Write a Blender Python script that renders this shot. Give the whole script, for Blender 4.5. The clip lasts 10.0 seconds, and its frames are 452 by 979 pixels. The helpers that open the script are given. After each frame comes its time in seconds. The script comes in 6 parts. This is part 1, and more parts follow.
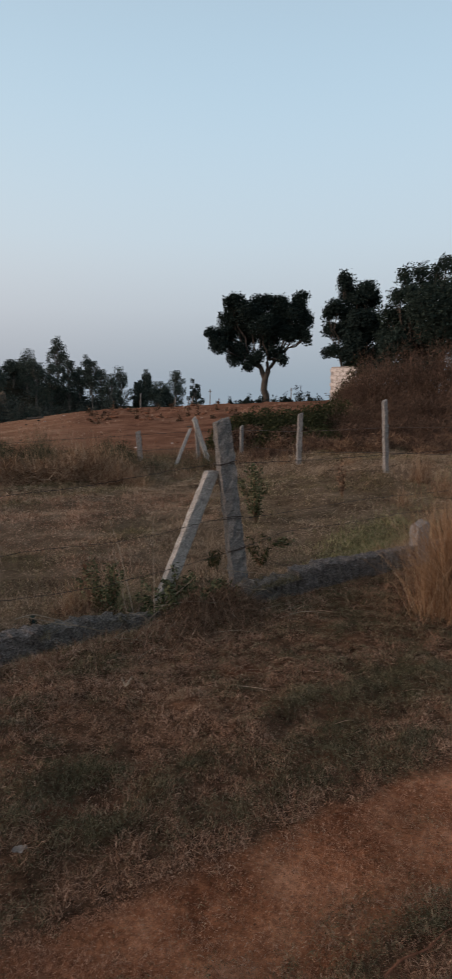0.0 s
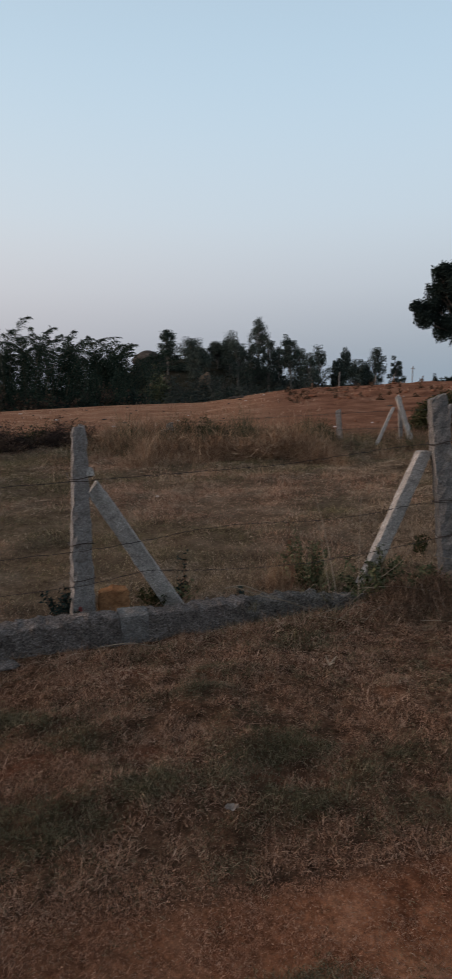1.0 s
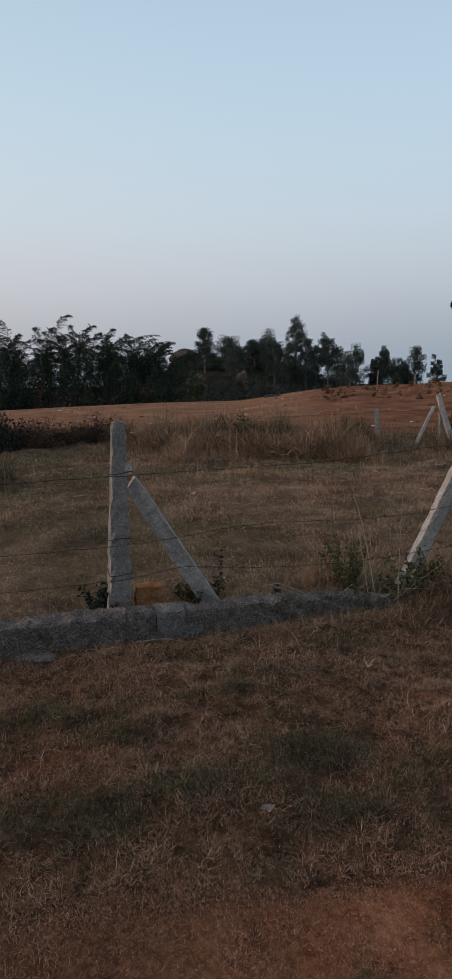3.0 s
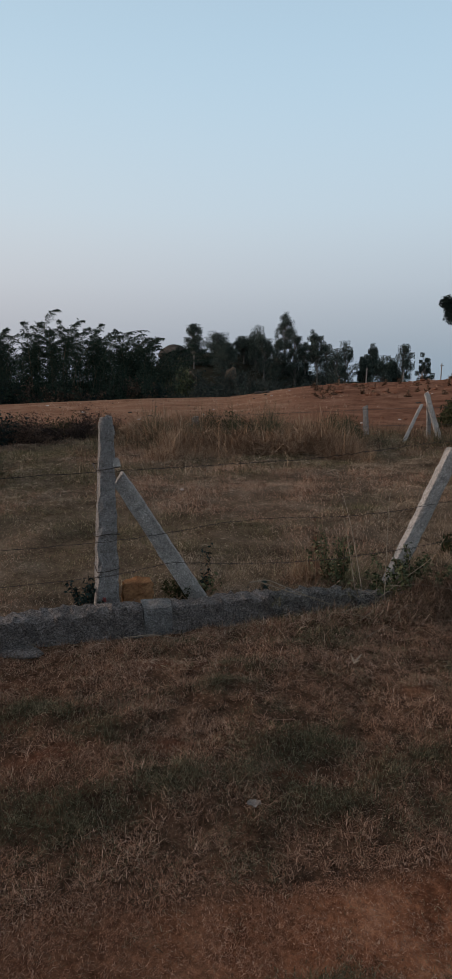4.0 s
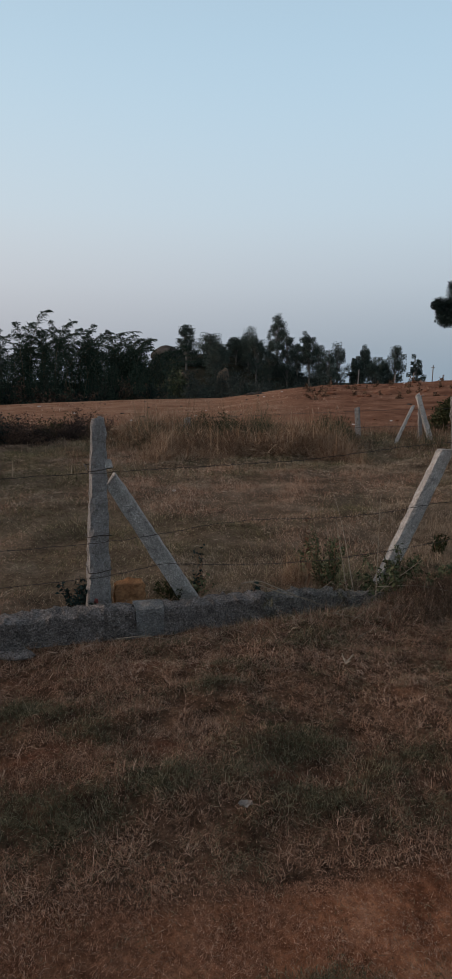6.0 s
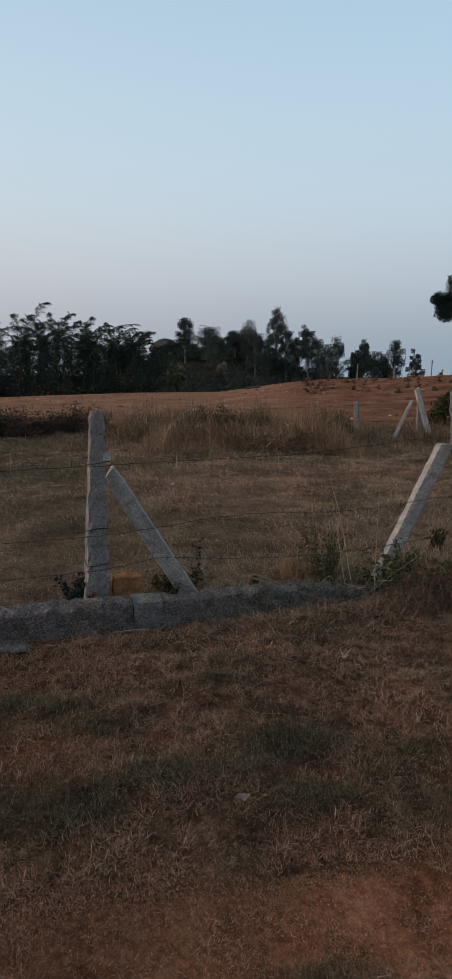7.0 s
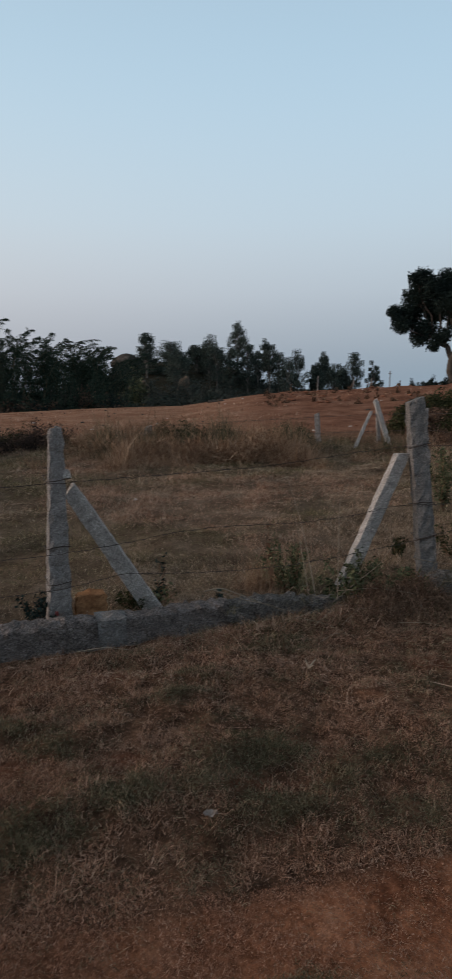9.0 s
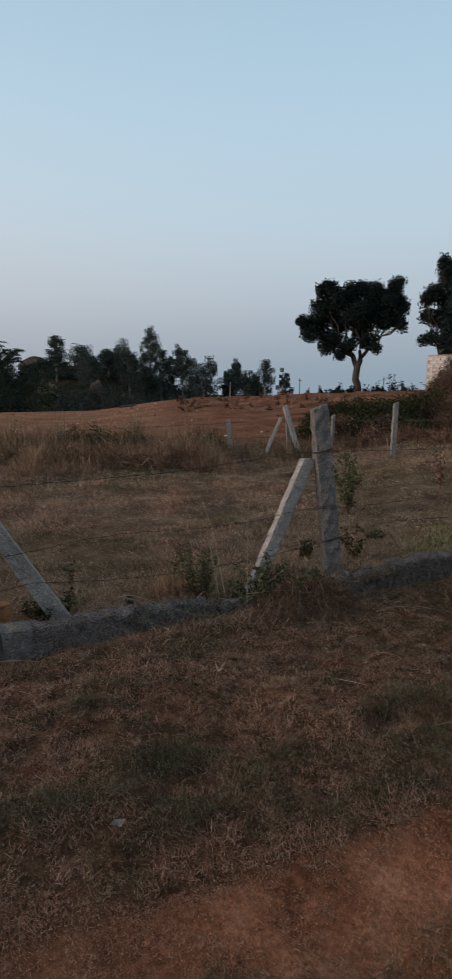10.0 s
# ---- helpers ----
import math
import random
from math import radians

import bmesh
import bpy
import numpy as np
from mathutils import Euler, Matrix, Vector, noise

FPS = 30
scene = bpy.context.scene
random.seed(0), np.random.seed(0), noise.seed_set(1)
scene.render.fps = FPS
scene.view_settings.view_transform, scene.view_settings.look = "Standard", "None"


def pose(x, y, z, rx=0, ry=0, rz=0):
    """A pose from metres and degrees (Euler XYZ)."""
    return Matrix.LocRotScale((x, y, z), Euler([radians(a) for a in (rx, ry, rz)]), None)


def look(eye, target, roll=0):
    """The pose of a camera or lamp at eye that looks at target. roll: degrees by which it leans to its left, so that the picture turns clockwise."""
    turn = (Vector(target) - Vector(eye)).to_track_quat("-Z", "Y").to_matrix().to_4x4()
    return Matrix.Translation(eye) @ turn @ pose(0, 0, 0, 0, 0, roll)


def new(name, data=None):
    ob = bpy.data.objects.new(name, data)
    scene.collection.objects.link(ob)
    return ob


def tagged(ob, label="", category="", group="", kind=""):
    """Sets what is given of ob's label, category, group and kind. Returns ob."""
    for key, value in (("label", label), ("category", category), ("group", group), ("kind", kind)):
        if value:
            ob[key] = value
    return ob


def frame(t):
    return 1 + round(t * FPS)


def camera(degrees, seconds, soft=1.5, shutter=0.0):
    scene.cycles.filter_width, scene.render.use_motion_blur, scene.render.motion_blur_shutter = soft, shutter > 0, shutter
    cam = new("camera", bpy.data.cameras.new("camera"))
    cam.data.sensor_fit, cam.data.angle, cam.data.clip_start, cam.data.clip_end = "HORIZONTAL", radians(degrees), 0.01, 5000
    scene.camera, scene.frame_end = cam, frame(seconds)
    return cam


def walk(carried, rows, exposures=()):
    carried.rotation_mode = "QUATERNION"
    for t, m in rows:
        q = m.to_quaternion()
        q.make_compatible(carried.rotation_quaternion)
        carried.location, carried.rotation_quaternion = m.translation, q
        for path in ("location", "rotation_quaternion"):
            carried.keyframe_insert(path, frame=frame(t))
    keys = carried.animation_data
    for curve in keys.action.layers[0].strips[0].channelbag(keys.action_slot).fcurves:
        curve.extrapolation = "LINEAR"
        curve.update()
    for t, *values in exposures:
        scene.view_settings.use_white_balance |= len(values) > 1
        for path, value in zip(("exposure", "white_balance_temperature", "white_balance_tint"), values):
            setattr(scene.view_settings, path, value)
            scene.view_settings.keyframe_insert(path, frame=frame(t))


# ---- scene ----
# ---- camera and walk: seconds, x, y, z, yaw, pitch, roll ----
cam = camera(40.0, 10.0, soft=1.25, shutter=0.3)
ROWS = [
    (0.0, 0.000, -0.000, 1.600, 0.00, -8.55, 0.00),
    (0.2, -0.016, 0.009, 1.597, 2.96, -9.13, 0.37),
    (0.3, -0.024, 0.013, 1.595, 4.84, -9.63, 0.36),
    (0.5, -0.040, 0.022, 1.592, 8.83, -9.81, 0.93),
    (0.8, -0.075, 0.027, 1.587, 14.51, -9.80, 0.93),
    (1.0, -0.098, 0.030, 1.584, 17.84, -10.31, 0.85),
    (1.2, -0.112, 0.039, 1.577, 20.62, -10.43, 1.01),
    (1.5, -0.134, 0.053, 1.567, 23.24, -10.40, 1.09),
    (1.7, -0.133, 0.053, 1.568, 22.77, -10.43, 0.95),
    (2.0, -0.131, 0.054, 1.569, 21.35, -10.59, 0.61),
    (2.5, -0.128, 0.050, 1.570, 21.24, -10.36, 0.71),
    (4.0, -0.125, 0.054, 1.567, 20.17, -10.75, 0.12),
    (4.5, -0.118, 0.047, 1.571, 19.27, -10.78, 0.11),
    (5.0, -0.118, 0.050, 1.569, 19.21, -10.63, 0.26),
    (5.5, -0.118, 0.045, 1.570, 19.44, -10.44, 0.14),
    (7.0, -0.126, 0.056, 1.566, 19.37, -11.22, -0.31),
    (7.5, -0.125, 0.048, 1.569, 19.54, -10.88, -0.42),
    (8.0, -0.122, 0.049, 1.570, 19.61, -10.82, -0.32),
    (8.5, -0.119, 0.043, 1.570, 19.30, -10.62, 0.15),
    (8.6, -0.116, 0.045, 1.570, 19.34, -10.07, 0.29),
    (8.8, -0.110, 0.050, 1.571, 18.52, -10.22, 0.39),
    (9.0, -0.104, 0.054, 1.571, 15.94, -10.00, 0.53),
    (9.2, -0.097, 0.040, 1.576, 13.24, -9.43, 0.36),
    (9.3, -0.093, 0.033, 1.579, 12.37, -9.42, 0.38),
    (9.4, -0.090, 0.026, 1.581, 11.70, -8.59, 0.00),
    (9.5, -0.086, 0.019, 1.584, 11.06, -7.88, 0.02),
    (9.7, -0.079, 0.029, 1.580, 10.59, -9.31, 0.13),
    (9.8, -0.076, 0.034, 1.579, 10.04, -9.10, -0.15),
    (10.0, -0.069, 0.044, 1.575, 8.07, -9.53, -0.23),
]
# the phone's white balance starts warm and settles after two seconds
BALANCE = [(0.0, 0.04, 6770, 12), (1.5, 0.03, 6770, 14), (2.5, 0.0, 6750, 13), (4.0, -0.02, 6560, 10.5), (8.5, -0.02, 6540, 10), (10.0, -0.06, 6530, 10)]
walk(cam, [(t, pose(x, y, z, 90 + pitch, roll, yaw)) for t, x, y, z, yaw, pitch, roll in ROWS], BALANCE)

# ---- world and sun: dusk, the sun just gone on the left ----
SUN_AZ, SUN_EL = -108.0, 6.0
world = bpy.data.worlds.new("dusk_sky")
scene.world = world
world.use_nodes = True
wt = world.node_tree
wt.nodes.clear()


def wnode(kind):
    return wt.nodes.new(kind)


w_out, w_bg = wnode("ShaderNodeOutputWorld"), wnode("ShaderNodeBackground")
w_sky = wnode("ShaderNodeTexSky")
w_sky.sky_type, w_sky.sun_disc = "NISHITA", False
w_sky.sun_elevation, w_sky.sun_rotation = radians(SUN_EL), radians(SUN_AZ)
w_sky.air_density, w_sky.dust_density, w_sky.ozone_density = 1.2, 2.0, 2.0
w_co, w_sep, w_dot, w_side = wnode("ShaderNodeTexCoord"), wnode("ShaderNodeSeparateXYZ"), wnode("ShaderNodeVectorMath"), wnode("ShaderNodeMapRange")
w_mix, w_add = wnode("ShaderNodeMix"), wnode("ShaderNodeMix")
wt.links.new(w_co.outputs["Generated"], w_sep.inputs[0])
# the evening glow: the sky towards the sunken sun is paler and pinker than the sky away from it
w_dot.operation = "DOT_PRODUCT"
wt.links.new(w_co.outputs["Generated"], w_dot.inputs[0])
w_dot.inputs[1].default_value = (math.sin(radians(SUN_AZ)), math.cos(radians(SUN_AZ)), 0)
wt.links.new(w_dot.outputs["Value"], w_side.inputs[0])
w_side.interpolation_type = "SMOOTHSTEP"
w_side.inputs[1].default_value, w_side.inputs[2].default_value = -0.55, 0.78
AWAY = [(0.0, (0.27, 0.36, 0.445)), (0.06, (0.33, 0.405, 0.49)), (0.13, (0.45, 0.52, 0.60)), (0.23, (0.525, 0.645, 0.74)), (0.42, (0.44, 0.637, 0.80)), (0.62, (0.345, 0.465, 0.585)), (1.0, (0.26, 0.31, 0.38))]
GLOW = [(0.0, (0.37, 0.395, 0.455)), (0.06, (0.45, 0.46, 0.515)), (0.13, (0.57, 0.58, 0.625)), (0.23, (0.605, 0.685, 0.745)), (0.42, (0.482, 0.667, 0.812)), (0.62, (0.38, 0.495, 0.605)), (1.0, (0.26, 0.31, 0.38))]
for stops, slot in ((AWAY, "A"), (GLOW, "B")):
    w_ramp = wnode("ShaderNodeValToRGB")
    w_ramp.color_ramp.interpolation = "B_SPLINE"
    el = w_ramp.color_ramp.elements
    for i, (p, c) in enumerate(stops):
        e = el[i] if i < 2 else el.new(p)
        e.position, e.color = p, (*c, 1)
    wt.links.new(w_sep.outputs["Z"], w_ramp.inputs[0])
    w_mix.data_type = "RGBA"
    wt.links.new(w_ramp.outputs[0], w_mix.inputs[slot])
wt.links.new(w_side.outputs[0], w_mix.inputs["Factor"])
w_add.data_type, w_add.blend_type = "RGBA", "ADD"
w_add.inputs["Factor"].default_value = 0.012
wt.links.new(w_mix.outputs["Result"], w_add.inputs["A"])
wt.links.new(w_sky.outputs[0], w_add.inputs["B"])
wt.links.new(w_add.outputs["Result"], w_bg.inputs[0])
w_bg.inputs["Strength"].default_value = 1.0
wt.links.new(w_bg.outputs[0], w_out.inputs[0])

sun = new("sun", bpy.data.lights.new("sun", "SUN"))
sun.data.energy, sun.data.angle, sun.data.color = 2.6, radians(35), (1.0, 0.83, 0.71)
a, b = radians(SUN_AZ), radians(11)
sun.matrix_world = look((60 * math.sin(a), 60 * math.cos(a), 60 * math.tan(b)), (0, 0, 0))

# ---- materials ----


def ramp(nt, stops, fac):
    r = nt.nodes.new("ShaderNodeValToRGB")
    for i, (p, c) in enumerate(stops):
        e = r.color_ramp.elements[i] if i < 2 else r.color_ramp.elements.new(p)
        e.position, e.color = p, (*c, 1)
    nt.links.new(fac, r.inputs[0])
    return r.outputs[0]


def noise_out(nt, vec, scale, detail=4.0, rough=0.55):
    n = nt.nodes.new("ShaderNodeTexNoise")
    n.inputs["Scale"].default_value, n.inputs["Detail"].default_value, n.inputs["Roughness"].default_value = scale, detail, rough
    if vec is not None:
        nt.links.new(vec, n.inputs["Vector"])
    return n.outputs["Fac"]


def mixed(nt, blend, fac, a, b):
    m = nt.nodes.new("ShaderNodeMix")
    m.data_type, m.blend_type = "RGBA", blend
    for sock, v in ((m.inputs["Factor"], fac), (m.inputs["A"], a), (m.inputs["B"], b)):
        if isinstance(v, (int, float)):
            sock.default_value = v
        elif isinstance(v, tuple):
            sock.default_value = (*v, 1)
        else:
            nt.links.new(v, sock)
    return m.outputs["Result"]


def maths(nt, op, a, b=None, c=None):
    m = nt.nodes.new("ShaderNodeMath")
    m.operation = op
    for i, v in enumerate((a, b, c)):
        if v is None:
            continue
        if isinstance(v, (int, float)):
            m.inputs[i].default_value = v
        else:
            nt.links.new(v, m.inputs[i])
    return m.outputs[0]


def blank(name, rough=0.9):
    m = bpy.data.materials.new(name)
    m.use_nodes = True
    nt = m.node_tree
    bsdf = nt.nodes["Principled BSDF"]
    bsdf.inputs["Roughness"].default_value = rough
    bsdf.inputs["Specular IOR Level"].default_value = 0.0 if rough > 0.7 else 0.2
    return m, nt, bsdf


def bumped(nt, bsdf, height, strength, distance):
    b = nt.nodes.new("ShaderNodeBump")
    b.inputs["Strength"].default_value, b.inputs["Distance"].default_value = strength, distance
    nt.links.new(height, b.inputs["Height"])
    nt.links.new(b.outputs[0], bsdf.inputs["Normal"])


def mat_speckled(name, stops, scale, fine, bump, rough=0.85):
    """Stone, bark and the like: broad tone times fine grain, with relief."""
    m, nt, bsdf = blank(name, rough)
    co = nt.nodes.new("ShaderNodeTexCoord").outputs["Object"]
    broad = ramp(nt, stops, noise_out(nt, co, scale))
    grain = ramp(nt, [(0.3, (0.45, 0.45, 0.45)), (0.7, (1.25, 1.25, 1.25))], noise_out(nt, co, fine, 6, 0.7))
    nt.links.new(mixed(nt, "MULTIPLY", 1.0, broad, grain), bsdf.inputs["Base Color"])
    bumped(nt, bsdf, noise_out(nt, co, fine * 0.6, 8, 0.65), bump, 0.02)
    return m


def mat_blades(name, stops, rough=0.75, patch=0.0, gloss=0.0):
    """Blades and leaves: each island its own tone; patch adds a slow drift over the ground."""
    m, nt, bsdf = blank(name, rough)
    bsdf.inputs["Specular IOR Level"].default_value = gloss
    fac = nt.nodes.new("ShaderNodeNewGeometry").outputs["Random Per Island"]
    if patch:
        pos = nt.nodes.new("ShaderNodeNewGeometry").outputs["Position"]
        fac = maths(nt, "ADD", maths(nt, "MULTIPLY", fac, 0.8), maths(nt, "MULTIPLY", maths(nt, "SUBTRACT", noise_out(nt, pos, patch, 3), 0.27), 0.5))
    nt.links.new(ramp(nt, stops, fac), bsdf.inputs["Base Color"])
    return m


# the dirt track: a line along the verge, its normal points to the camera's side
TRACK_P, TRACK_N = (-0.15, 1.87), (0.485, -0.875)


# where the verge is green, bare or thick with straw: x, y, half length along the track, half depth
GREEN_SPOTS = [(-1.80, 2.20, 0.34, 0.15), (-1.48, 2.18, 0.17, 0.12), (-0.98, 2.00, 0.34, 0.11), (-0.72, 2.38, 0.27, 0.13), (-0.42, 2.10, 0.30, 0.11), (-0.08, 2.52, 0.30, 0.13),
               (-1.40, 1.68, 0.30, 0.12), (0.42, 2.62, 0.42, 0.15), (-0.28, 1.47, 0.17, 0.07), (0.66, 1.76, 0.17, 0.10), (0.36, 1.54, 0.22, 0.07), (0.95, 3.2, 0.45, 0.2), (-0.80, 3.42, 0.28, 0.09),
               (-0.06, 2.16, 0.32, 0.09), (0.26, 2.34, 0.30, 0.10), (-0.30, 2.27, 0.20, 0.08), (0.72, 2.55, 0.30, 0.10), (0.55, 1.70, 0.24, 0.09),
               (-1.55, 3.10, 0.26, 0.07), (-1.15, 2.95, 0.24, 0.07), (-1.20, 2.72, 0.20, 0.06), (0.30, 1.70, 0.20, 0.08), (0.30, 3.00, 0.26, 0.09), (0.52, 2.80, 0.26, 0.09)]
RED_SPOTS = [(-1.16, 2.20, 0.17, 0.07), (-1.62, 1.95, 0.19, 0.06), (-0.65, 2.19, 0.14, 0.05), (-1.55, 2.85, 0.30, 0.08), (0.10, 3.45, 0.2, 0.05), (-2.3, 2.35, 0.2, 0.08)]
STRAW_SPOTS = [(-1.53, 2.42, 0.20, 0.08), (-1.30, 2.02, 0.20, 0.07), (-1.02, 2.92, 0.22, 0.12), (-0.50, 3.42, 0.36, 0.16), (-1.75, 2.75, 0.26, 0.09)]


def mat_ground():
    m, nt, bsdf = blank("soil_and_grass", 0.95)
    pos = nt.nodes.new("ShaderNodeNewGeometry").outputs["Position"]
    sep = nt.nodes.new("ShaderNodeSeparateXYZ")
    nt.links.new(pos, sep.inputs[0])
    x, y = sep.outputs["X"], sep.outputs["Y"]
    slow, mid, fine = noise_out(nt, pos, 0.35, 4), noise_out(nt, pos, 2.2, 5, 0.6), noise_out(nt, pos, 28, 6, 0.7)
    red = ramp(nt, [(0.38, (0.165, 0.057, 0.028)), (0.5, (0.335, 0.127, 0.063)), (0.63, (0.50, 0.222, 0.125))], noise_out(nt, pos, 3.0, 10, 0.75))
    # the darkest turf and plot tones paint in the shade between grass tufts
    turf = ramp(nt, [(0.37, (0.026, 0.015, 0.010)), (0.5, (0.082, 0.044, 0.027)), (0.63, (0.18, 0.092, 0.055))], noise_out(nt, pos, 7.0, 12, 0.85))
    plot = ramp(nt, [(0.36, (0.054, 0.035, 0.022)), (0.5, (0.13, 0.085, 0.056)), (0.64, (0.22, 0.150, 0.104))], noise_out(nt, pos, 1.6, 12, 0.8))
    field = ramp(nt, [(0.3, (0.145, 0.065, 0.038)), (0.5, (0.245, 0.122, 0.075)), (0.68, (0.35, 0.205, 0.138))], noise_out(nt, pos, 0.5, 12, 0.78))
    # the wheel track
    s = maths(nt, "ADD", maths(nt, "MULTIPLY", maths(nt, "SUBTRACT", x, TRACK_P[0]), TRACK_N[0]), maths(nt, "MULTIPLY", maths(nt, "SUBTRACT", y, TRACK_P[1]), TRACK_N[1]))
    d = maths(nt, "ABSOLUTE", maths(nt, "SUBTRACT", s, 0.23))
    d = maths(nt, "ADD", d, maths(nt, "MULTIPLY", maths(nt, "SUBTRACT", mid, 0.5), 0.36))
    k = nt.nodes.new("ShaderNodeMapRange")
    k.interpolation_type = "SMOOTHSTEP"
    nt.links.new(d, k.inputs[0])
    k.inputs[1].default_value, k.inputs[2].default_value, k.inputs[3].default_value, k.inputs[4].default_value = 0.20, 0.31, 1.0, 0.0
    bare = nt.nodes.new("ShaderNodeMapRange")
    nt.links.new(mid, bare.inputs[0])
    bare.inputs[1].default_value, bare.inputs[2].default_value = 0.56, 0.70
    col = mixed(nt, "MIX", maths(nt, "MULTIPLY", bare.outputs[0], 0.22), turf, red)
    worn = ramp(nt, [(0.35, (0.5, 0.5, 0.5)), (0.6, (1, 1, 1))], noise_out(nt, pos, 1.1, 6, 0.7))
    # barer and redder towards the right
    side = nt.nodes.new("ShaderNodeMapRange")
    side.interpolation_type = "SMOOTHSTEP"
    nt.links.new(x, side.inputs[0])
    side.inputs[1].default_value, side.inputs[2].default_value, side.inputs[3].default_value = -1.3, 0.0, 0.38
    col = mixed(nt, "MIX", maths(nt, "MULTIPLY", maths(nt, "MULTIPLY", k.outputs[0], worn), side.outputs[0]), col, red)
    # bare earth shows through the turf
    worn = nt.nodes.new("ShaderNodeAttribute")
    worn.attribute_name = "worn"
    col = mixed(nt, "MIX", maths(nt, "MULTIPLY", worn.outputs["Fac"], 0.55), col, (0.165, 0.058, 0.033))
    behind = maths(nt, "ADD", maths(nt, "MULTIPLY", x, -math.sin(radians(35.7))), maths(nt, "MULTIPLY", maths(nt, "SUBTRACT", y, 4.8), math.cos(radians(35.7))))
    inside = nt.nodes.new("ShaderNodeMapRange")
    nt.links.new(behind, inside.inputs[0])
    inside.inputs[1].default_value, inside.inputs[2].default_value = -0.25, 0.0
    col = mixed(nt, "MIX", inside.outputs[0], col, plot)
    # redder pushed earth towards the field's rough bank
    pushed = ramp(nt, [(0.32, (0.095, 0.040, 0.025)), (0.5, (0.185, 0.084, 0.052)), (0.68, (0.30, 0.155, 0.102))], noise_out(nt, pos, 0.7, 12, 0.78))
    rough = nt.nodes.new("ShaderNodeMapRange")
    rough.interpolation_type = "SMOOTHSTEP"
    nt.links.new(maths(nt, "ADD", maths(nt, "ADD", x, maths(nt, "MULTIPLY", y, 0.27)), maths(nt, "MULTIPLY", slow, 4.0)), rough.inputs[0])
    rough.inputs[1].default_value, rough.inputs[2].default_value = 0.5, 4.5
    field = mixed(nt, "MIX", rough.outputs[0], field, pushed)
    # the graded red field begins some 20 m off and ends at its crest
    r = maths(nt, "SQRT", maths(nt, "ADD", maths(nt, "MULTIPLY", x, x), maths(nt, "MULTIPLY", y, y)))
    rr = maths(nt, "ADD", r, maths(nt, "MULTIPLY", maths(nt, "SUBTRACT", slow, 0.5), 6.0))
    f = nt.nodes.new("ShaderNodeMapRange")
    nt.links.new(rr, f.inputs[0])
    f.inputs[1].default_value, f.inputs[2].default_value = 16.5, 19.5
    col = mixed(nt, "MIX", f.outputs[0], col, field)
    g = nt.nodes.new("ShaderNodeMapRange")
    nt.links.new(rr, g.inputs[0])
    g.inputs[1].default_value, g.inputs[2].default_value = 50.0, 54.0
    scrub = ramp(nt, [(0.3, (0.016, 0.016, 0.011)), (0.7, (0.040, 0.033, 0.024))], slow)
    col = mixed(nt, "MIX", g.outputs[0], col, scrub)
    grain = ramp(nt, [(0.3, (0.4, 0.4, 0.4)), (0.5, (0.95, 0.95, 0.95)), (0.7, (1.6, 1.55, 1.5))], noise_out(nt, pos, 45, 8, 0.8))
    nt.links.new(mixed(nt, "MULTIPLY", 1.0, col, grain), bsdf.inputs["Base Color"])
    bumped(nt, bsdf, maths(nt, "ADD", maths(nt, "MULTIPLY", mid, 0.4), maths(nt, "MULTIPLY", noise_out(nt, pos, 60, 6, 0.75), 0.5)), 1.0, 0.03)
    return m


GROUND = mat_ground()


def mat_granite(name, dark, light, relief=0.016, pitting=85, grain=190, bite=0.6, drawn=0.7):
    """Hewn granite: speckled grain, pale bruised spots, chisel pits."""
    m, nt, bsdf = blank(name, 0.9)
    co = nt.nodes.new("ShaderNodeTexCoord").outputs["Object"]
    tone = ramp(nt, [(0.3, dark), (0.7, light)], noise_out(nt, co, 15, 6, 0.7))
    speck = ramp(nt, [(0.30, (1 - bite, 1 - bite, 1 - bite)), (0.5, (0.95, 0.95, 0.95)), (0.68, (1 + bite, 1 + bite, 1 + bite))], noise_out(nt, co, grain, 3, 0.7))
    pit = nt.nodes.new("ShaderNodeTexVoronoi")
    pit.inputs["Scale"].default_value = pitting
    nt.links.new(co, pit.inputs["Vector"])
    pits = ramp(nt, [(0.0, (1.08, 1.08, 1.08)), (0.75, (0.86, 0.86, 0.86))], pit.outputs["Distance"])
    mp = nt.nodes.new("ShaderNodeMapping")
    nt.links.new(co, mp.inputs["Vector"])
    mp.inputs["Scale"].default_value = (1.0, 1.0, drawn)
    tool = noise_out(nt, mp.outputs["Vector"], 75, 4, 0.7)
    pits = mixed(nt, "MULTIPLY", 1.0, pits, ramp(nt, [(0.35, (0.76, 0.76, 0.76)), (0.65, (1.2, 1.2, 1.2))], tool))
    nt.links.new(mixed(nt, "MULTIPLY", 1.0, mixed(nt, "MULTIPLY", 1.0, tone, speck), pits), bsdf.inputs["Base Color"])
    hgt = maths(nt, "SUBTRACT", noise_out(nt, co, 26, 8, 0.7), maths(nt, "MULTIPLY", pit.outputs["Distance"], 0.35))
    hgt = maths(nt, "ADD", hgt, maths(nt, "MULTIPLY", tool, 0.8))
    bumped(nt, bsdf, hgt, 1.0, relief)
    return m


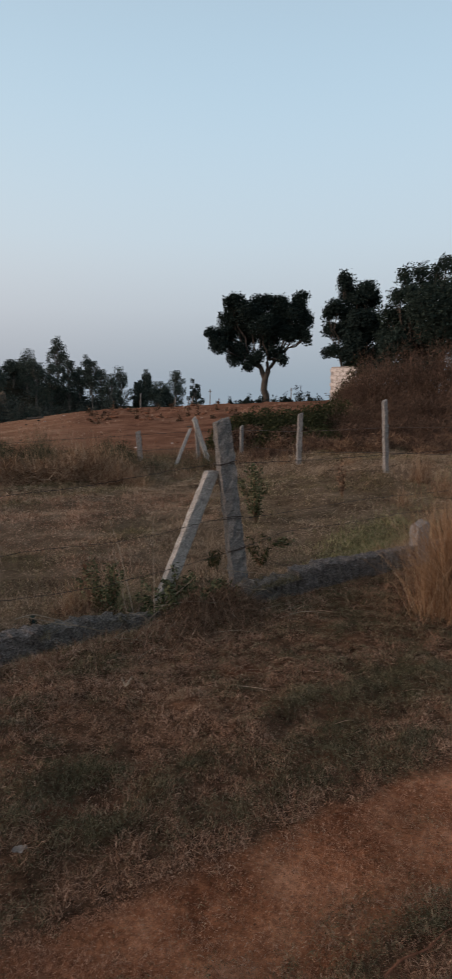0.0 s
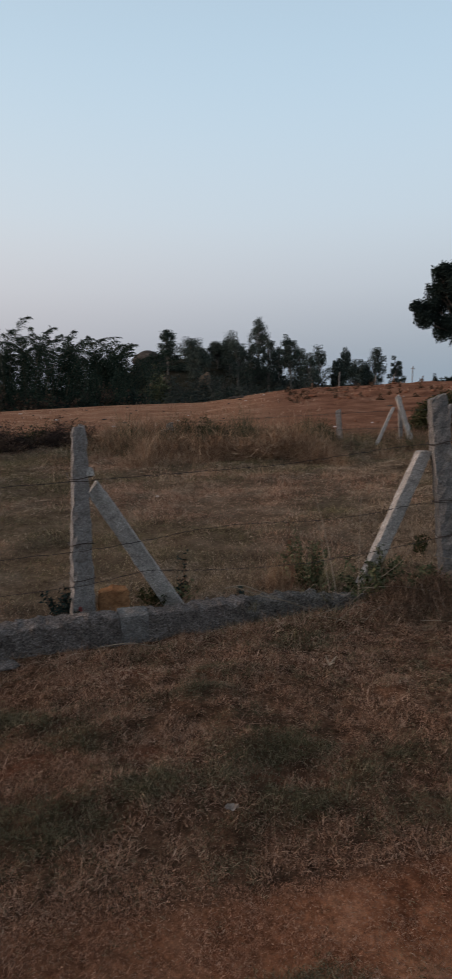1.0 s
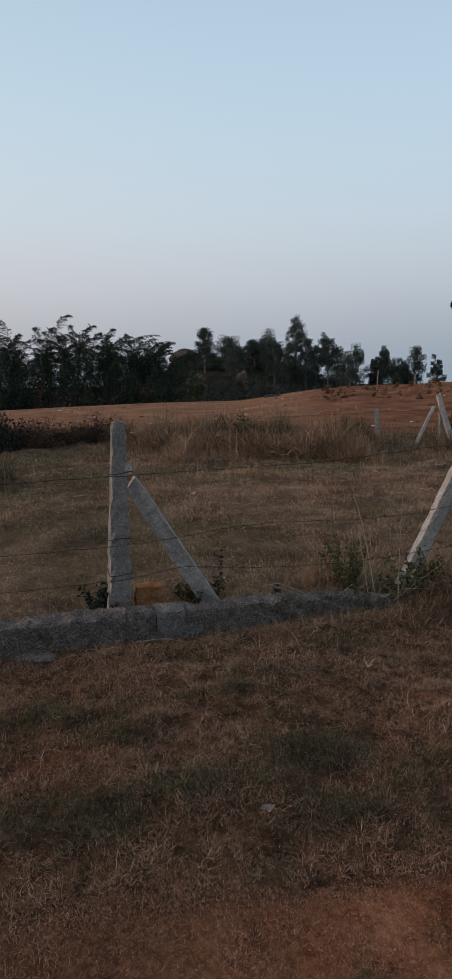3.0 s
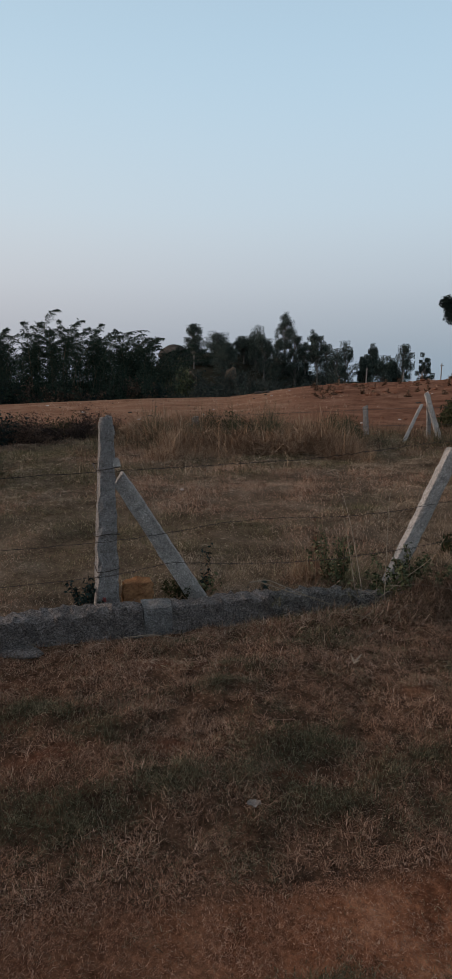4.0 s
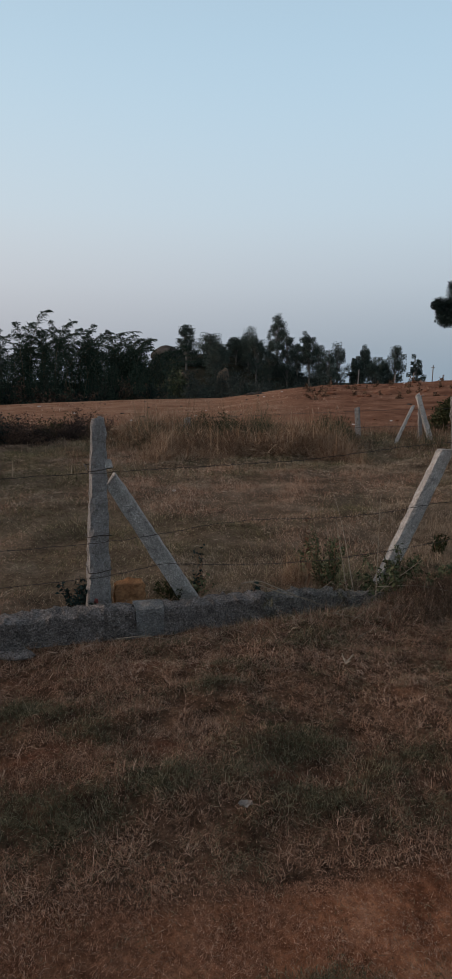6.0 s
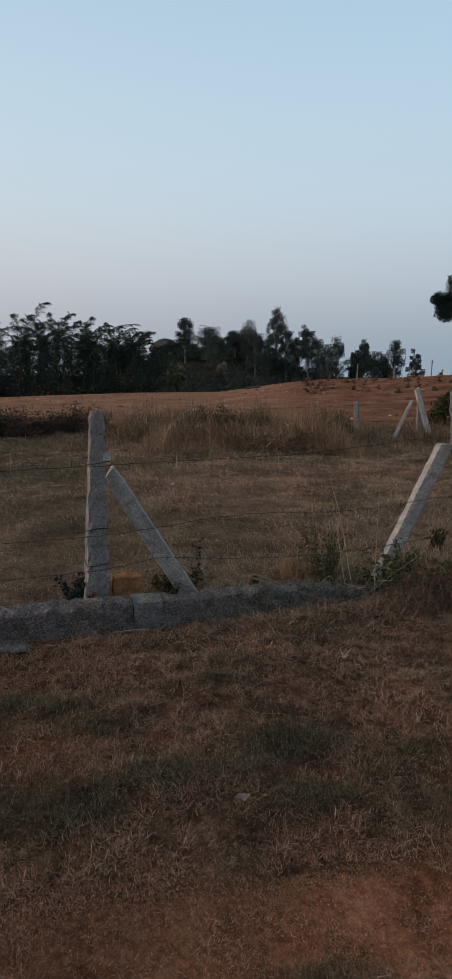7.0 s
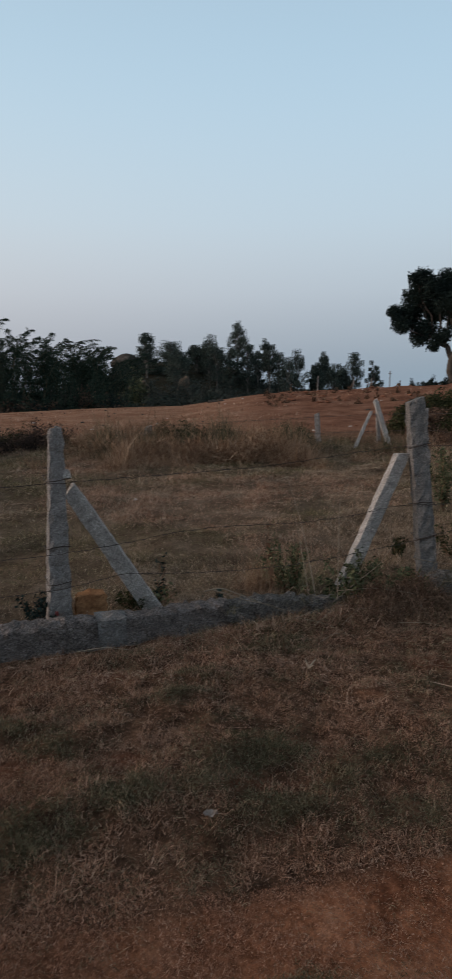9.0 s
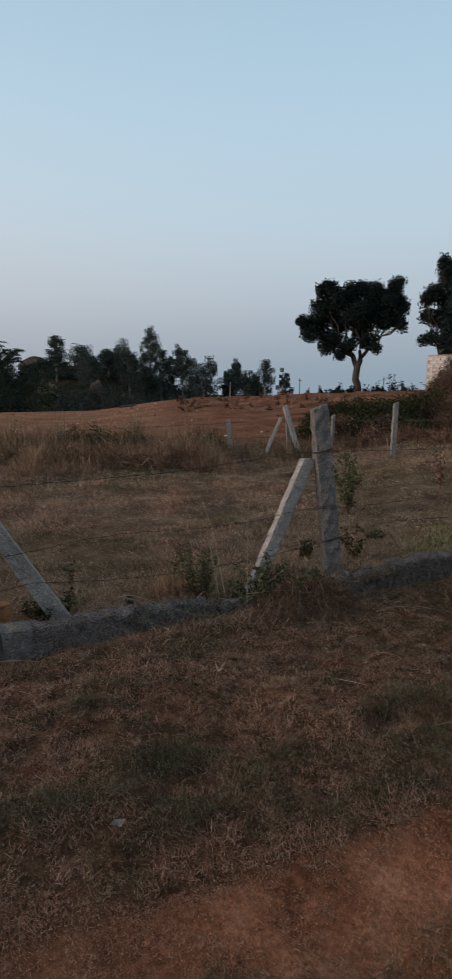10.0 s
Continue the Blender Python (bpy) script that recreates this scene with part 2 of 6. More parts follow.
GRANITE = mat_granite("grey_granite", (0.18, 0.159, 0.148), (0.335, 0.298, 0.277))
GRANITE_MID = mat_granite("tooled_granite", (0.125, 0.113, 0.106), (0.25, 0.226, 0.212))
GRANITE_DARK = mat_granite("weathered_granite", (0.123, 0.103, 0.093), (0.296, 0.247, 0.226), 0.04, 45, 130, 0.85, 0.8)
# a slightly darker granite tone for the kerb's overgrown stretch
GRANITE_DARKER = mat_granite("overgrown_granite", (0.101, 0.087, 0.078), (0.280, 0.242, 0.218), 0.04, 45, 130, 0.85, 0.8)
# pale stone, its tone raised further to stand for evening light from the left
GRANITE_PALE_LIT = mat_granite("lit_pale_granite", (0.265, 0.233, 0.213), (0.50, 0.444, 0.404))
OCHRE = mat_speckled("ochre_stone", [(0.3, (0.22, 0.10, 0.048)), (0.7, (0.37, 0.19, 0.095))], 7, 70, 0.5)
BOULDER = mat_speckled("weathered_boulder", [(0.3, (0.047, 0.039, 0.034)), (0.7, (0.100, 0.081, 0.070))], 0.5, 3, 0.7)
# the hill scrub's distance haze is mixed into its leaf colour
FAR_LEAF = mat_blades("hazed_scrub_leaves", [(0.0, (0.027, 0.034, 0.031)), (0.6, (0.048, 0.055, 0.048)), (1.0, (0.081, 0.085, 0.071))], 0.8)
OCHRE_ROCK = mat_speckled("tan_rock", [(0.3, (0.10, 0.072, 0.053)), (0.7, (0.20, 0.148, 0.112))], 0.6, 4, 0.7)
CLOD = mat_speckled("red_clod", [(0.3, (0.15, 0.062, 0.037)), (0.7, (0.28, 0.13, 0.082))], 4, 25, 0.6)
BARK = mat_speckled("grey_brown_bark", [(0.3, (0.055, 0.045, 0.038)), (0.7, (0.11, 0.09, 0.075))], 2, 14, 0.8)
PALE_BARK = mat_speckled("pale_smooth_bark", [(0.3, (0.09, 0.08, 0.072)), (0.7, (0.18, 0.163, 0.147))], 2, 14, 0.4)
WIRE = mat_speckled("rusty_wire", [(0.3, (0.03, 0.02, 0.017)), (0.7, (0.07, 0.045, 0.035))], 20, 200, 0.2, 0.6)
PLASTER = mat_speckled("pale_block", [(0.3, (0.52, 0.43, 0.385)), (0.7, (0.70, 0.61, 0.56))], 3, 20, 0.4)
MORTAR = mat_speckled("mortar", [(0.3, (0.34, 0.28, 0.25)), (0.7, (0.44, 0.37, 0.33))], 3, 20, 0.4)
PAINT_RED = mat_speckled("red_paint", [(0.3, (0.20, 0.06, 0.055)), (0.7, (0.36, 0.09, 0.08))], 9, 80, 0.2)
DRY = mat_blades("dry_grass", [(0.0, (0.061, 0.029, 0.019)), (0.35, (0.226, 0.116, 0.075)), (0.7, (0.440, 0.261, 0.179)), (1.0, (0.682, 0.484, 0.358))], patch=0.8)
GREEN = mat_blades("green_grass", [(0.0, (0.037, 0.033, 0.018)), (0.5, (0.112, 0.091, 0.048)), (0.8, (0.275, 0.204, 0.118)), (1.0, (0.572, 0.418, 0.275))], patch=1.7)
STRAW = mat_blades("straw", [(0.0, (0.12, 0.064, 0.037)), (0.5, (0.27, 0.160, 0.095)), (0.85, (0.42, 0.28, 0.18)), (1.0, (0.58, 0.44, 0.31))])
REED = mat_blades("green_reed", [(0.0, (0.030, 0.034, 0.020)), (0.6, (0.066, 0.066, 0.038)), (1.0, (0.20, 0.155, 0.095))])
CHAR = mat_blades("blackened_brush", [(0.0, (0.018, 0.014, 0.013)), (0.7, (0.050, 0.036, 0.031)), (1.0, (0.12, 0.082, 0.062))], patch=0.8)
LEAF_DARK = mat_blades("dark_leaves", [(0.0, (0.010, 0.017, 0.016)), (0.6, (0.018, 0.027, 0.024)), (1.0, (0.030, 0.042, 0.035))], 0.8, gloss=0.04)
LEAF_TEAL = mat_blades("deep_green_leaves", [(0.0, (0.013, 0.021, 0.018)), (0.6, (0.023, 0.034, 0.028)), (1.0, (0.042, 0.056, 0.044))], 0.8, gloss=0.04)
# grey-green leaf, lightened and blued in colour to stand for distance haze
LEAF_EUC = mat_blades("hazed_grey_green_leaves", [(0.0, (0.032, 0.043, 0.039)), (0.6, (0.060, 0.073, 0.061)), (1.0, (0.10, 0.113, 0.094))], 0.8, gloss=0.0)
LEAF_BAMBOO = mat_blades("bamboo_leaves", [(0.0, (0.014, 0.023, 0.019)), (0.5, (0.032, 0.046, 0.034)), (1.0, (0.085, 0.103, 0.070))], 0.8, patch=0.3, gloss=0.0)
LEAF_WEED = mat_blades("weed_leaves", [(0.0, (0.037, 0.041, 0.022)), (0.6, (0.078, 0.085, 0.045)), (1.0, (0.165, 0.156, 0.089))], 0.72)
BRUSH = mat_blades("dry_brush_twigs", [(0.0, (0.036, 0.022, 0.017)), (0.5, (0.085, 0.052, 0.038)), (1.0, (0.19, 0.118, 0.083))], 0.8, patch=0.5, gloss=0.0)
TURF_GREEN = mat_blades("verge_green", [(0.0, (0.030, 0.027, 0.015)), (0.5, (0.089, 0.075, 0.042)), (0.82, (0.194, 0.151, 0.092)), (1.0, (0.410, 0.297, 0.200))], patch=1.7)
TURF_DRY = mat_blades("verge_dry", [(0.0, (0.056, 0.026, 0.016)), (0.4, (0.180, 0.090, 0.055)), (0.75, (0.382, 0.217, 0.143)), (1.0, (0.629, 0.408, 0.293))], patch=1.2)
WISP = mat_blades("curled_straw", [(0.0, (0.104, 0.057, 0.037)), (0.45, (0.255, 0.147, 0.099)), (0.85, (0.395, 0.250, 0.177)), (1.0, (0.562, 0.392, 0.296))], patch=1.2)
OLIVE_WISP = mat_blades("curled_olive_straw", [(0.0, (0.055, 0.045, 0.024)), (0.45, (0.155, 0.118, 0.068)), (0.85, (0.30, 0.222, 0.140)), (1.0, (0.52, 0.40, 0.28))], patch=1.2)
LEAF_OLIVE = mat_blades("olive_leaves", [(0.0, (0.018, 0.020, 0.010)), (0.6, (0.038, 0.041, 0.020)), (1.0, (0.075, 0.070, 0.036))], 0.8, patch=0.6, gloss=0.0)
FRESH = mat_blades("fresh_grass", [(0.0, (0.08, 0.075, 0.035)), (0.5, (0.18, 0.165, 0.082)), (1.0, (0.38, 0.31, 0.18))])
TALL = mat_blades("tall_straw", [(0.0, (0.078, 0.043, 0.027)), (0.4, (0.185, 0.106, 0.066)), (0.75, (0.347, 0.218, 0.140)), (1.0, (0.538, 0.386, 0.269))], patch=0.8)
PLOT_DRY = mat_blades("plot_grass", [(0.0, (0.055, 0.038, 0.023)), (0.35, (0.191, 0.130, 0.087)), (0.7, (0.366, 0.256, 0.178)), (1.0, (0.573, 0.422, 0.311))], patch=0.8)
STUBBLE = mat_blades("track_stubble", [(0.0, (0.133, 0.054, 0.031)), (0.45, (0.311, 0.141, 0.082)), (0.8, (0.489, 0.254, 0.163)), (1.0, (0.645, 0.407, 0.290))], patch=1.4)
ORANGE_STRAW = mat_blades("orange_straw", [(0.0, (0.12, 0.056, 0.029)), (0.5, (0.27, 0.142, 0.077)), (0.85, (0.42, 0.265, 0.16)), (1.0, (0.60, 0.43, 0.29))])
LEAF_BROWN = mat_blades("brown_brush", [(0.0, (0.050, 0.027, 0.018)), (0.5, (0.135, 0.075, 0.048)), (1.0, (0.31, 0.195, 0.13))])
CRUMB = mat_blades("red_crumbs", [(0.0, (0.109, 0.044, 0.025)), (0.6, (0.306, 0.137, 0.078)), (1.0, (0.480, 0.257, 0.165))], 0.9)
CULM = mat_speckled("bamboo_culm", [(0.3, (0.07, 0.056, 0.036)), (0.7, (0.15, 0.118, 0.078))], 1, 9, 0.2)
PALE_LEAF = mat_speckled("pale_withered_leaf", [(0.3, (0.239, 0.185, 0.156)), (0.7, (0.345, 0.285, 0.246))], 30, 150, 0.3)
DEAD_LEAF = mat_speckled("withered_leaf", [(0.3, (0.24, 0.18, 0.135)), (0.7, (0.36, 0.28, 0.21))], 20, 150, 0.2)

# ---- builders ----


def mesh_of(name, verts, faces):
    me = bpy.data.meshes.new(name)
    if isinstance(faces, np.ndarray):
        verts = np.asarray(verts, dtype=np.float32)
        k = faces.shape[1]
        me.vertices.add(len(verts))
        me.vertices.foreach_set("co", verts.ravel())
        me.loops.add(faces.size)
        me.loops.foreach_set("vertex_index", faces.astype(np.int32).ravel())
        me.polygons.add(len(faces))
        me.polygons.foreach_set("loop_start", np.arange(0, faces.size, k, dtype=np.int32))
        me.update(calc_edges=True)
    else:
        me.from_pydata([tuple(v) for v in verts], [], faces)
    return me


def thing(name, base, label, category, group="", kind=""):
    ob = new(name)
    ob.empty_display_size = 0.1
    ob.location = base
    return tagged(ob, label, category, group, kind)


def piece(name, verts, faces, material, parent=None, label="", smooth=False):
    """One mesh object; its points are given from its thing's base."""
    me = mesh_of(name, verts, faces)
    me.materials.append(material)
    if smooth:
        me.polygons.foreach_set("use_smooth", np.ones(len(me.polygons), dtype=bool))
    ob = new(name, me)
    if parent is not None:
        ob.parent = parent
    if label:
        tagged(ob, label)
    return ob


def fbm(x, y, seed=0, octaves=3):
    """Smooth value noise of about 0 to 1 at unit scale."""
    out, amp, tot = 0.0, 1.0, 0.0
    for o in range(octaves):
        xs, ys = x * 2**o + 17.3 * seed, y * 2**o - 9.1 * seed
        xi, yi = np.floor(xs), np.floor(ys)
        u, v = xs - xi, ys - yi
        u, v = u * u * (3 - 2 * u), v * v * (3 - 2 * v)

        def h(i, j):
            q = np.sin(i * 127.1 + j * 311.7 + seed * 74.7 + o * 13.3) * 43758.5453
            return q - np.floor(q)

        out = out + amp * ((h(xi, yi) * (1 - u) + h(xi + 1, yi) * u) * (1 - v) + (h(xi, yi + 1) * (1 - u) + h(xi + 1, yi + 1) * u) * v)
        tot, amp = tot + amp, amp * 0.5
    return out / tot


def smooth(a, b, x):
    t = np.clip((x - a) / (b - a), 0, 1)
    return t * t * (3 - 2 * t)


# heights of the red field's crest by bearing, degrees right of straight ahead
CREST_AZ = [-180, -60, -41, -30, -20, -16, -13, -9, -5, 3.5, 8, 20, 60, 180]
CREST_EL = [-2.9, -2.9, -2.85, -2.53, -2.35, -1.78, -1.36, -1.15, -0.98, -0.60, -0.43, -0.3, -0.3, -2.9]


def spots(x, y, rows):
    """0 to 1 within uneven patches that lie along the track."""
    x = x + 0.16 * (fbm(x * 3.1, y * 3.1, 61, 3) - 0.5)
    y = y + 0.16 * (fbm(x * 3.1, y * 3.1, 62, 3) - 0.5)
    out = 0.0 * x
    for cx, cy, a, b in rows:
        u, v = (x - cx) * -TRACK_N[1] + (y - cy) * TRACK_N[0], (x - cx) * TRACK_N[0] + (y - cy) * TRACK_N[1]
        out = np.maximum(out, np.exp(-((u / a) ** 2) - (v / b) ** 2))
    return out


def height(x, y):
    """The ground's height."""
    x, y = np.asarray(x, float), np.asarray(y, float)
    r, az = np.hypot(x, y), np.degrees(np.arctan2(x, y))
    crest = 1.6 + 45 * np.tan(np.radians(np.interp(az, CREST_AZ, CREST_EL)))
    z = 0.40 * smooth(-1.0, 3.2, x) * smooth(6.5, 10.5, y) * smooth(30, 16, r)
    z = z + crest * smooth(16, 45, r)
    z = z + (-6.0 - crest) * smooth(44.5, 82, r) - 0.014 * np.maximum(r - 80, 0)
    z = z + 12.5 * np.exp(-(((az + 21) / 11.0) ** 2) - ((r - 140) / 38.0) ** 2)
    near = smooth(30, 12, r)
    z = z + near * 0.05 * (fbm(x * 0.7, y * 0.7, 3, 2) - 0.5) + 0.035 * near * (fbm(x * 3, y * 3, 5, 1) - 0.5)
    z = z + 0.22 * smooth(18, 28, r) * (fbm(x * 0.3, y * 0.3, 8) - 0.5) * smooth(50, 40, r) + 0.16 * smooth(16, 18, r) * smooth(30, 22, r) * (fbm(x * 1.5, y * 1.5, 9) - 0.4)
    # the field ends in a rough bank of pushed earth
    z = z + smooth(-15, -11, az) * smooth(14, 8, az) * smooth(28, 33, r) * smooth(46, 43, r) * (0.42 * (fbm(x * 0.55, y * 0.55, 14, 3) - 0.5) + 0.20 * (fbm(x * 2.0, y * 2.0, 15, 2) - 0.5))
    # the plot is tussocky
    back = -(x - 0.03) * 0.5835 + (y - 4.80) * 0.8121
    plot = smooth(0.0, 0.6, back) * near
    z = z + plot * (0.10 * (fbm(x * 1.7, y * 1.7, 6, 2) - 0.5))
    # the track is worn a little into the verge, whose turf is humped
    s = (x - TRACK_P[0]) * TRACK_N[0] + (y - TRACK_P[1]) * TRACK_N[1]
    hump = smooth(-0.1, -0.35, s) * smooth(-0.15, -0.4, back) * (r < 7)
    z = z + hump * (0.045 * (fbm(x * 8.5, y * 8.5, 16, 2) - 0.5) + 0.06 * (fbm(x * 2.6, y * 2.6, 12, 3) - 0.5) + 0.035 * spots(x, y, GREEN_SPOTS))
    # a bank of soil and roots against the overgrown kerb
    along = (x - 0.03) * 0.8121 + (y - 4.80) * 0.5835
    z = z + 0.045 * np.exp(-(((back + 0.40) / 0.10) ** 2)) * smooth(-1.9, -1.5, along) * smooth(-0.5, -0.8, along)
    z = z + 0.075 * np.exp(-(((back + 0.34) / 0.13) ** 2)) * smooth(-1.0, -0.6, along) * smooth(0.05, -0.25, along)
    return z - 0.03 * np.exp(-(((s - 0.27) / 0.25) ** 2)) * near


def on_ground(az, r):
    x, y = r * math.sin(radians(az)), r * math.cos(radians(az))
    return x, y, float(height(x, y))


def ground_sheet():
    radii = np.concatenate([[0.0], np.linspace(0.3, 4.5, 100), np.linspace(4.56, 8, 56), np.linspace(8.15, 20, 80), np.linspace(20.3, 60, 90), np.geomspace(62, 4000, 60)])
    azs = np.radians(np.concatenate([np.arange(-60, 40, 0.7), np.arange(40, 300, 5.0)]))
    rr, aa = np.meshgrid(radii[1:], azs, indexing="ij")
    x, y = rr * np.sin(aa), rr * np.cos(aa)
    v = np.concatenate([[[0, 0, float(height(0, 0))]], np.stack([x, y, height(x, y)], -1).reshape(-1, 3)])
    n, m = rr.shape
    i, j = np.meshgrid(np.arange(n - 1), np.arange(m), indexing="ij")
    k = (j + 1) % m
    quads = np.stack([1 + i * m + j, 1 + i * m + k, 1 + (i + 1) * m + k, 1 + (i + 1) * m + j], -1).reshape(-1, 4)
    fan = [[0, 1 + j, 1 + (j + 1) % m] for j in range(m)]
    tris = np.concatenate([np.array(fan)[:, ::-1], quads[:, [0, 1, 2]], quads[:, [0, 2, 3]]])
    ob = piece("ground", v, tris, GROUND, None, smooth=True)
    worn = ob.data.attributes.new("worn", "FLOAT", "POINT")
    worn.data.foreach_set("value", (spots(v[:, 0], v[:, 1], RED_SPOTS) * (np.hypot(v[:, 0], v[:, 1]) < 8)).astype(np.float32))
    return tagged(ob, "dry uneven turf with a red dirt track and a red graded field", "ground", kind="structure")


def tube(points, radii, sides=6):
    """Points and quads of a tapering tube along a line, closed by a point at each end."""
    p, r = np.asarray(points, float), np.asarray(radii, float)
    t = np.gradient(p, axis=0)
    t /= np.linalg.norm(t, axis=1)[:, None] + 1e-9
    ref = np.where(np.abs(t[:, 2:3]) > 0.9, [[1.0, 0, 0]], [[0, 0, 1.0]])
    u = np.cross(t, ref)
    u /= np.linalg.norm(u, axis=1)[:, None] + 1e-9
    w = np.cross(t, u)
    a = np.arange(sides) * 2 * math.pi / sides
    v = p[:, None] + r[:, None, None] * (np.cos(a)[None, :, None] * u[:, None] + np.sin(a)[None, :, None] * w[:, None])
    n = len(p)
    i, j = np.meshgrid(np.arange(n - 1), np.arange(sides), indexing="ij")
    k = (j + 1) % sides
    f = np.stack([i * sides + j, i * sides + k, (i + 1) * sides + k, (i + 1) * sides + j], -1).reshape(-1, 4)
    return v.reshape(-1, 3), f


def joined(chunks):
    vs, fs, n = [], [], 0
    for v, f in chunks:
        vs.append(v)
        fs.append(f + n)
        n += len(v)
    return np.concatenate(vs), np.concatenate(fs)


def bent(a, b, rng, wobble, n=6):
    """A line from a to b that wanders."""
    a, b = np.asarray(a, float), np.asarray(b, float)
    t = np.linspace(0, 1, n)[:, None]
    off = rng.normal(0, wobble, (n, 3)) * np.sin(np.pi * t)
    return a + (b - a) * t + off


def leaves(centres, size, rng, droop=0.0, slim=0.5, spread=0.5):
    """One four-cornered leaf at each place, turned at random."""
    n = len(centres)
    d = rng.normal(0, 1, (n, 3))
    d[:, 2] = d[:, 2] * (1 - droop) - droop * 1.2
    d /= np.linalg.norm(d, axis=1)[:, None]
    q = np.cross(d, rng.normal(0, 1, (n, 3)))
    q /= np.linalg.norm(q, axis=1)[:, None] + 1e-9
    s = size * rng.uniform(1 - spread, 1 + spread, (n, 1))
    c = np.asarray(centres)
    bend = np.cross(d, q) * s * 0.18
    if slim < 0.35 or n > 2500:
        v = np.stack([c - d * s * 0.5, c + q * s * slim * 0.5 + bend - d * s * 0.1, c + d * s * 0.5], 1).reshape(-1, 3)
        return v, np.arange(3 * n).reshape(n, 3)
    v = np.stack([c - d * s * 0.5, c + q * s * slim * 0.5 + bend, c + d * s * 0.5, c - q * s * slim * 0.5 + bend], 1).reshape(-1, 3)
    return v, np.arange(4 * n).reshape(n, 4)


def blades(x, y, length, width, lean, rng, z=None, segments=1, curl=0.6):
    """Grass blades rooted on the ground: pointed strips that lean over and curl."""
    n = len(x)
    z = height(x, y) if z is None else z
    root = np.stack([x, y, z - 0.004], -1)
    a, b = rng.uniform(0, 2 * math.pi, n), rng.uniform(0, 2 * math.pi, n)
    side = np.stack([np.cos(b), np.sin(b), 0 * b], -1) * (width / 2)[:, None]
    way = np.stack([np.cos(a), np.sin(a), 0 * a], -1)
    rows = []
    for i in range(segments):
        t = i / segments
        th = np.minimum(lean * (1 + curl * t), 1.25)
        rows.append((root if i == 0 else root + length[:, None] * t * (way * np.sin(th)[:, None] + np.array([0, 0, 1.0]) * np.cos(th)[:, None]), side * (1 - 0.6 * t)))
    th = np.minimum(lean * (1 + curl), 1.38)
    tip = root + length[:, None] * (way * np.sin(th)[:, None] + np.array([0, 0, 1.0]) * np.cos(th)[:, None])
    per = 2 * segments + 1
    v = np.zeros((n, per, 3))
    for i, (p, s) in enumerate(rows):
        v[:, 2 * i], v[:, 2 * i + 1] = p - s, p + s
    v[:, -1] = tip
    tri = []
    for i in range(segments - 1):
        tri += [[2 * i, 2 * i + 1, 2 * i + 3], [2 * i, 2 * i + 3, 2 * i + 2]]
    tri.append([per - 3, per - 2, per - 1])
    f = (np.arange(n)[:, None, None] * per + np.array(tri)[None]).reshape(-1, 3)
    return v.reshape(-1, 3), f


def strands(x, y, way, length, width, rise, bend, rng, parts=3, lift=0.0):
    """Curled straws that lie over the ground: thin ribbons that run along way, bend aside and rise in the middle."""
    u = np.linspace(0, 1, parts + 1)
    a = way[:, None] + bend[:, None] * (u - 0.5)
    zero = np.zeros((len(x), 1))
    px = x[:, None] + np.concatenate([zero, np.cumsum(np.cos(a[:, :-1]), 1)], 1) * length[:, None] / parts
    py = y[:, None] + np.concatenate([zero, np.cumsum(np.sin(a[:, :-1]), 1)], 1) * length[:, None] / parts
    pz = height(px, py) + (lift + rise[:, None]) * np.sin(math.pi * (0.08 + 0.84 * u)) ** 0.8
    half = width[:, None] / 2 * (1 - 0.75 * np.abs(2 * u - 1) ** 2)
    tilt = rng.normal(0, 0.6, (len(x), 1))
    side = np.stack([-np.sin(a) * half, np.cos(a) * half, tilt * half], -1)
    p = np.stack([px, py, pz], -1)
    v = np.stack([p - side, p + side], 2).reshape(-1, 3)
    k = 2 * (parts + 1)
    q = np.array([[2 * i, 2 * i + 1, 2 * i + 3, 2 * i + 2] for i in range(parts)])
    return v, (np.arange(len(x))[:, None, None] * k + q[None]).reshape(-1, 4)


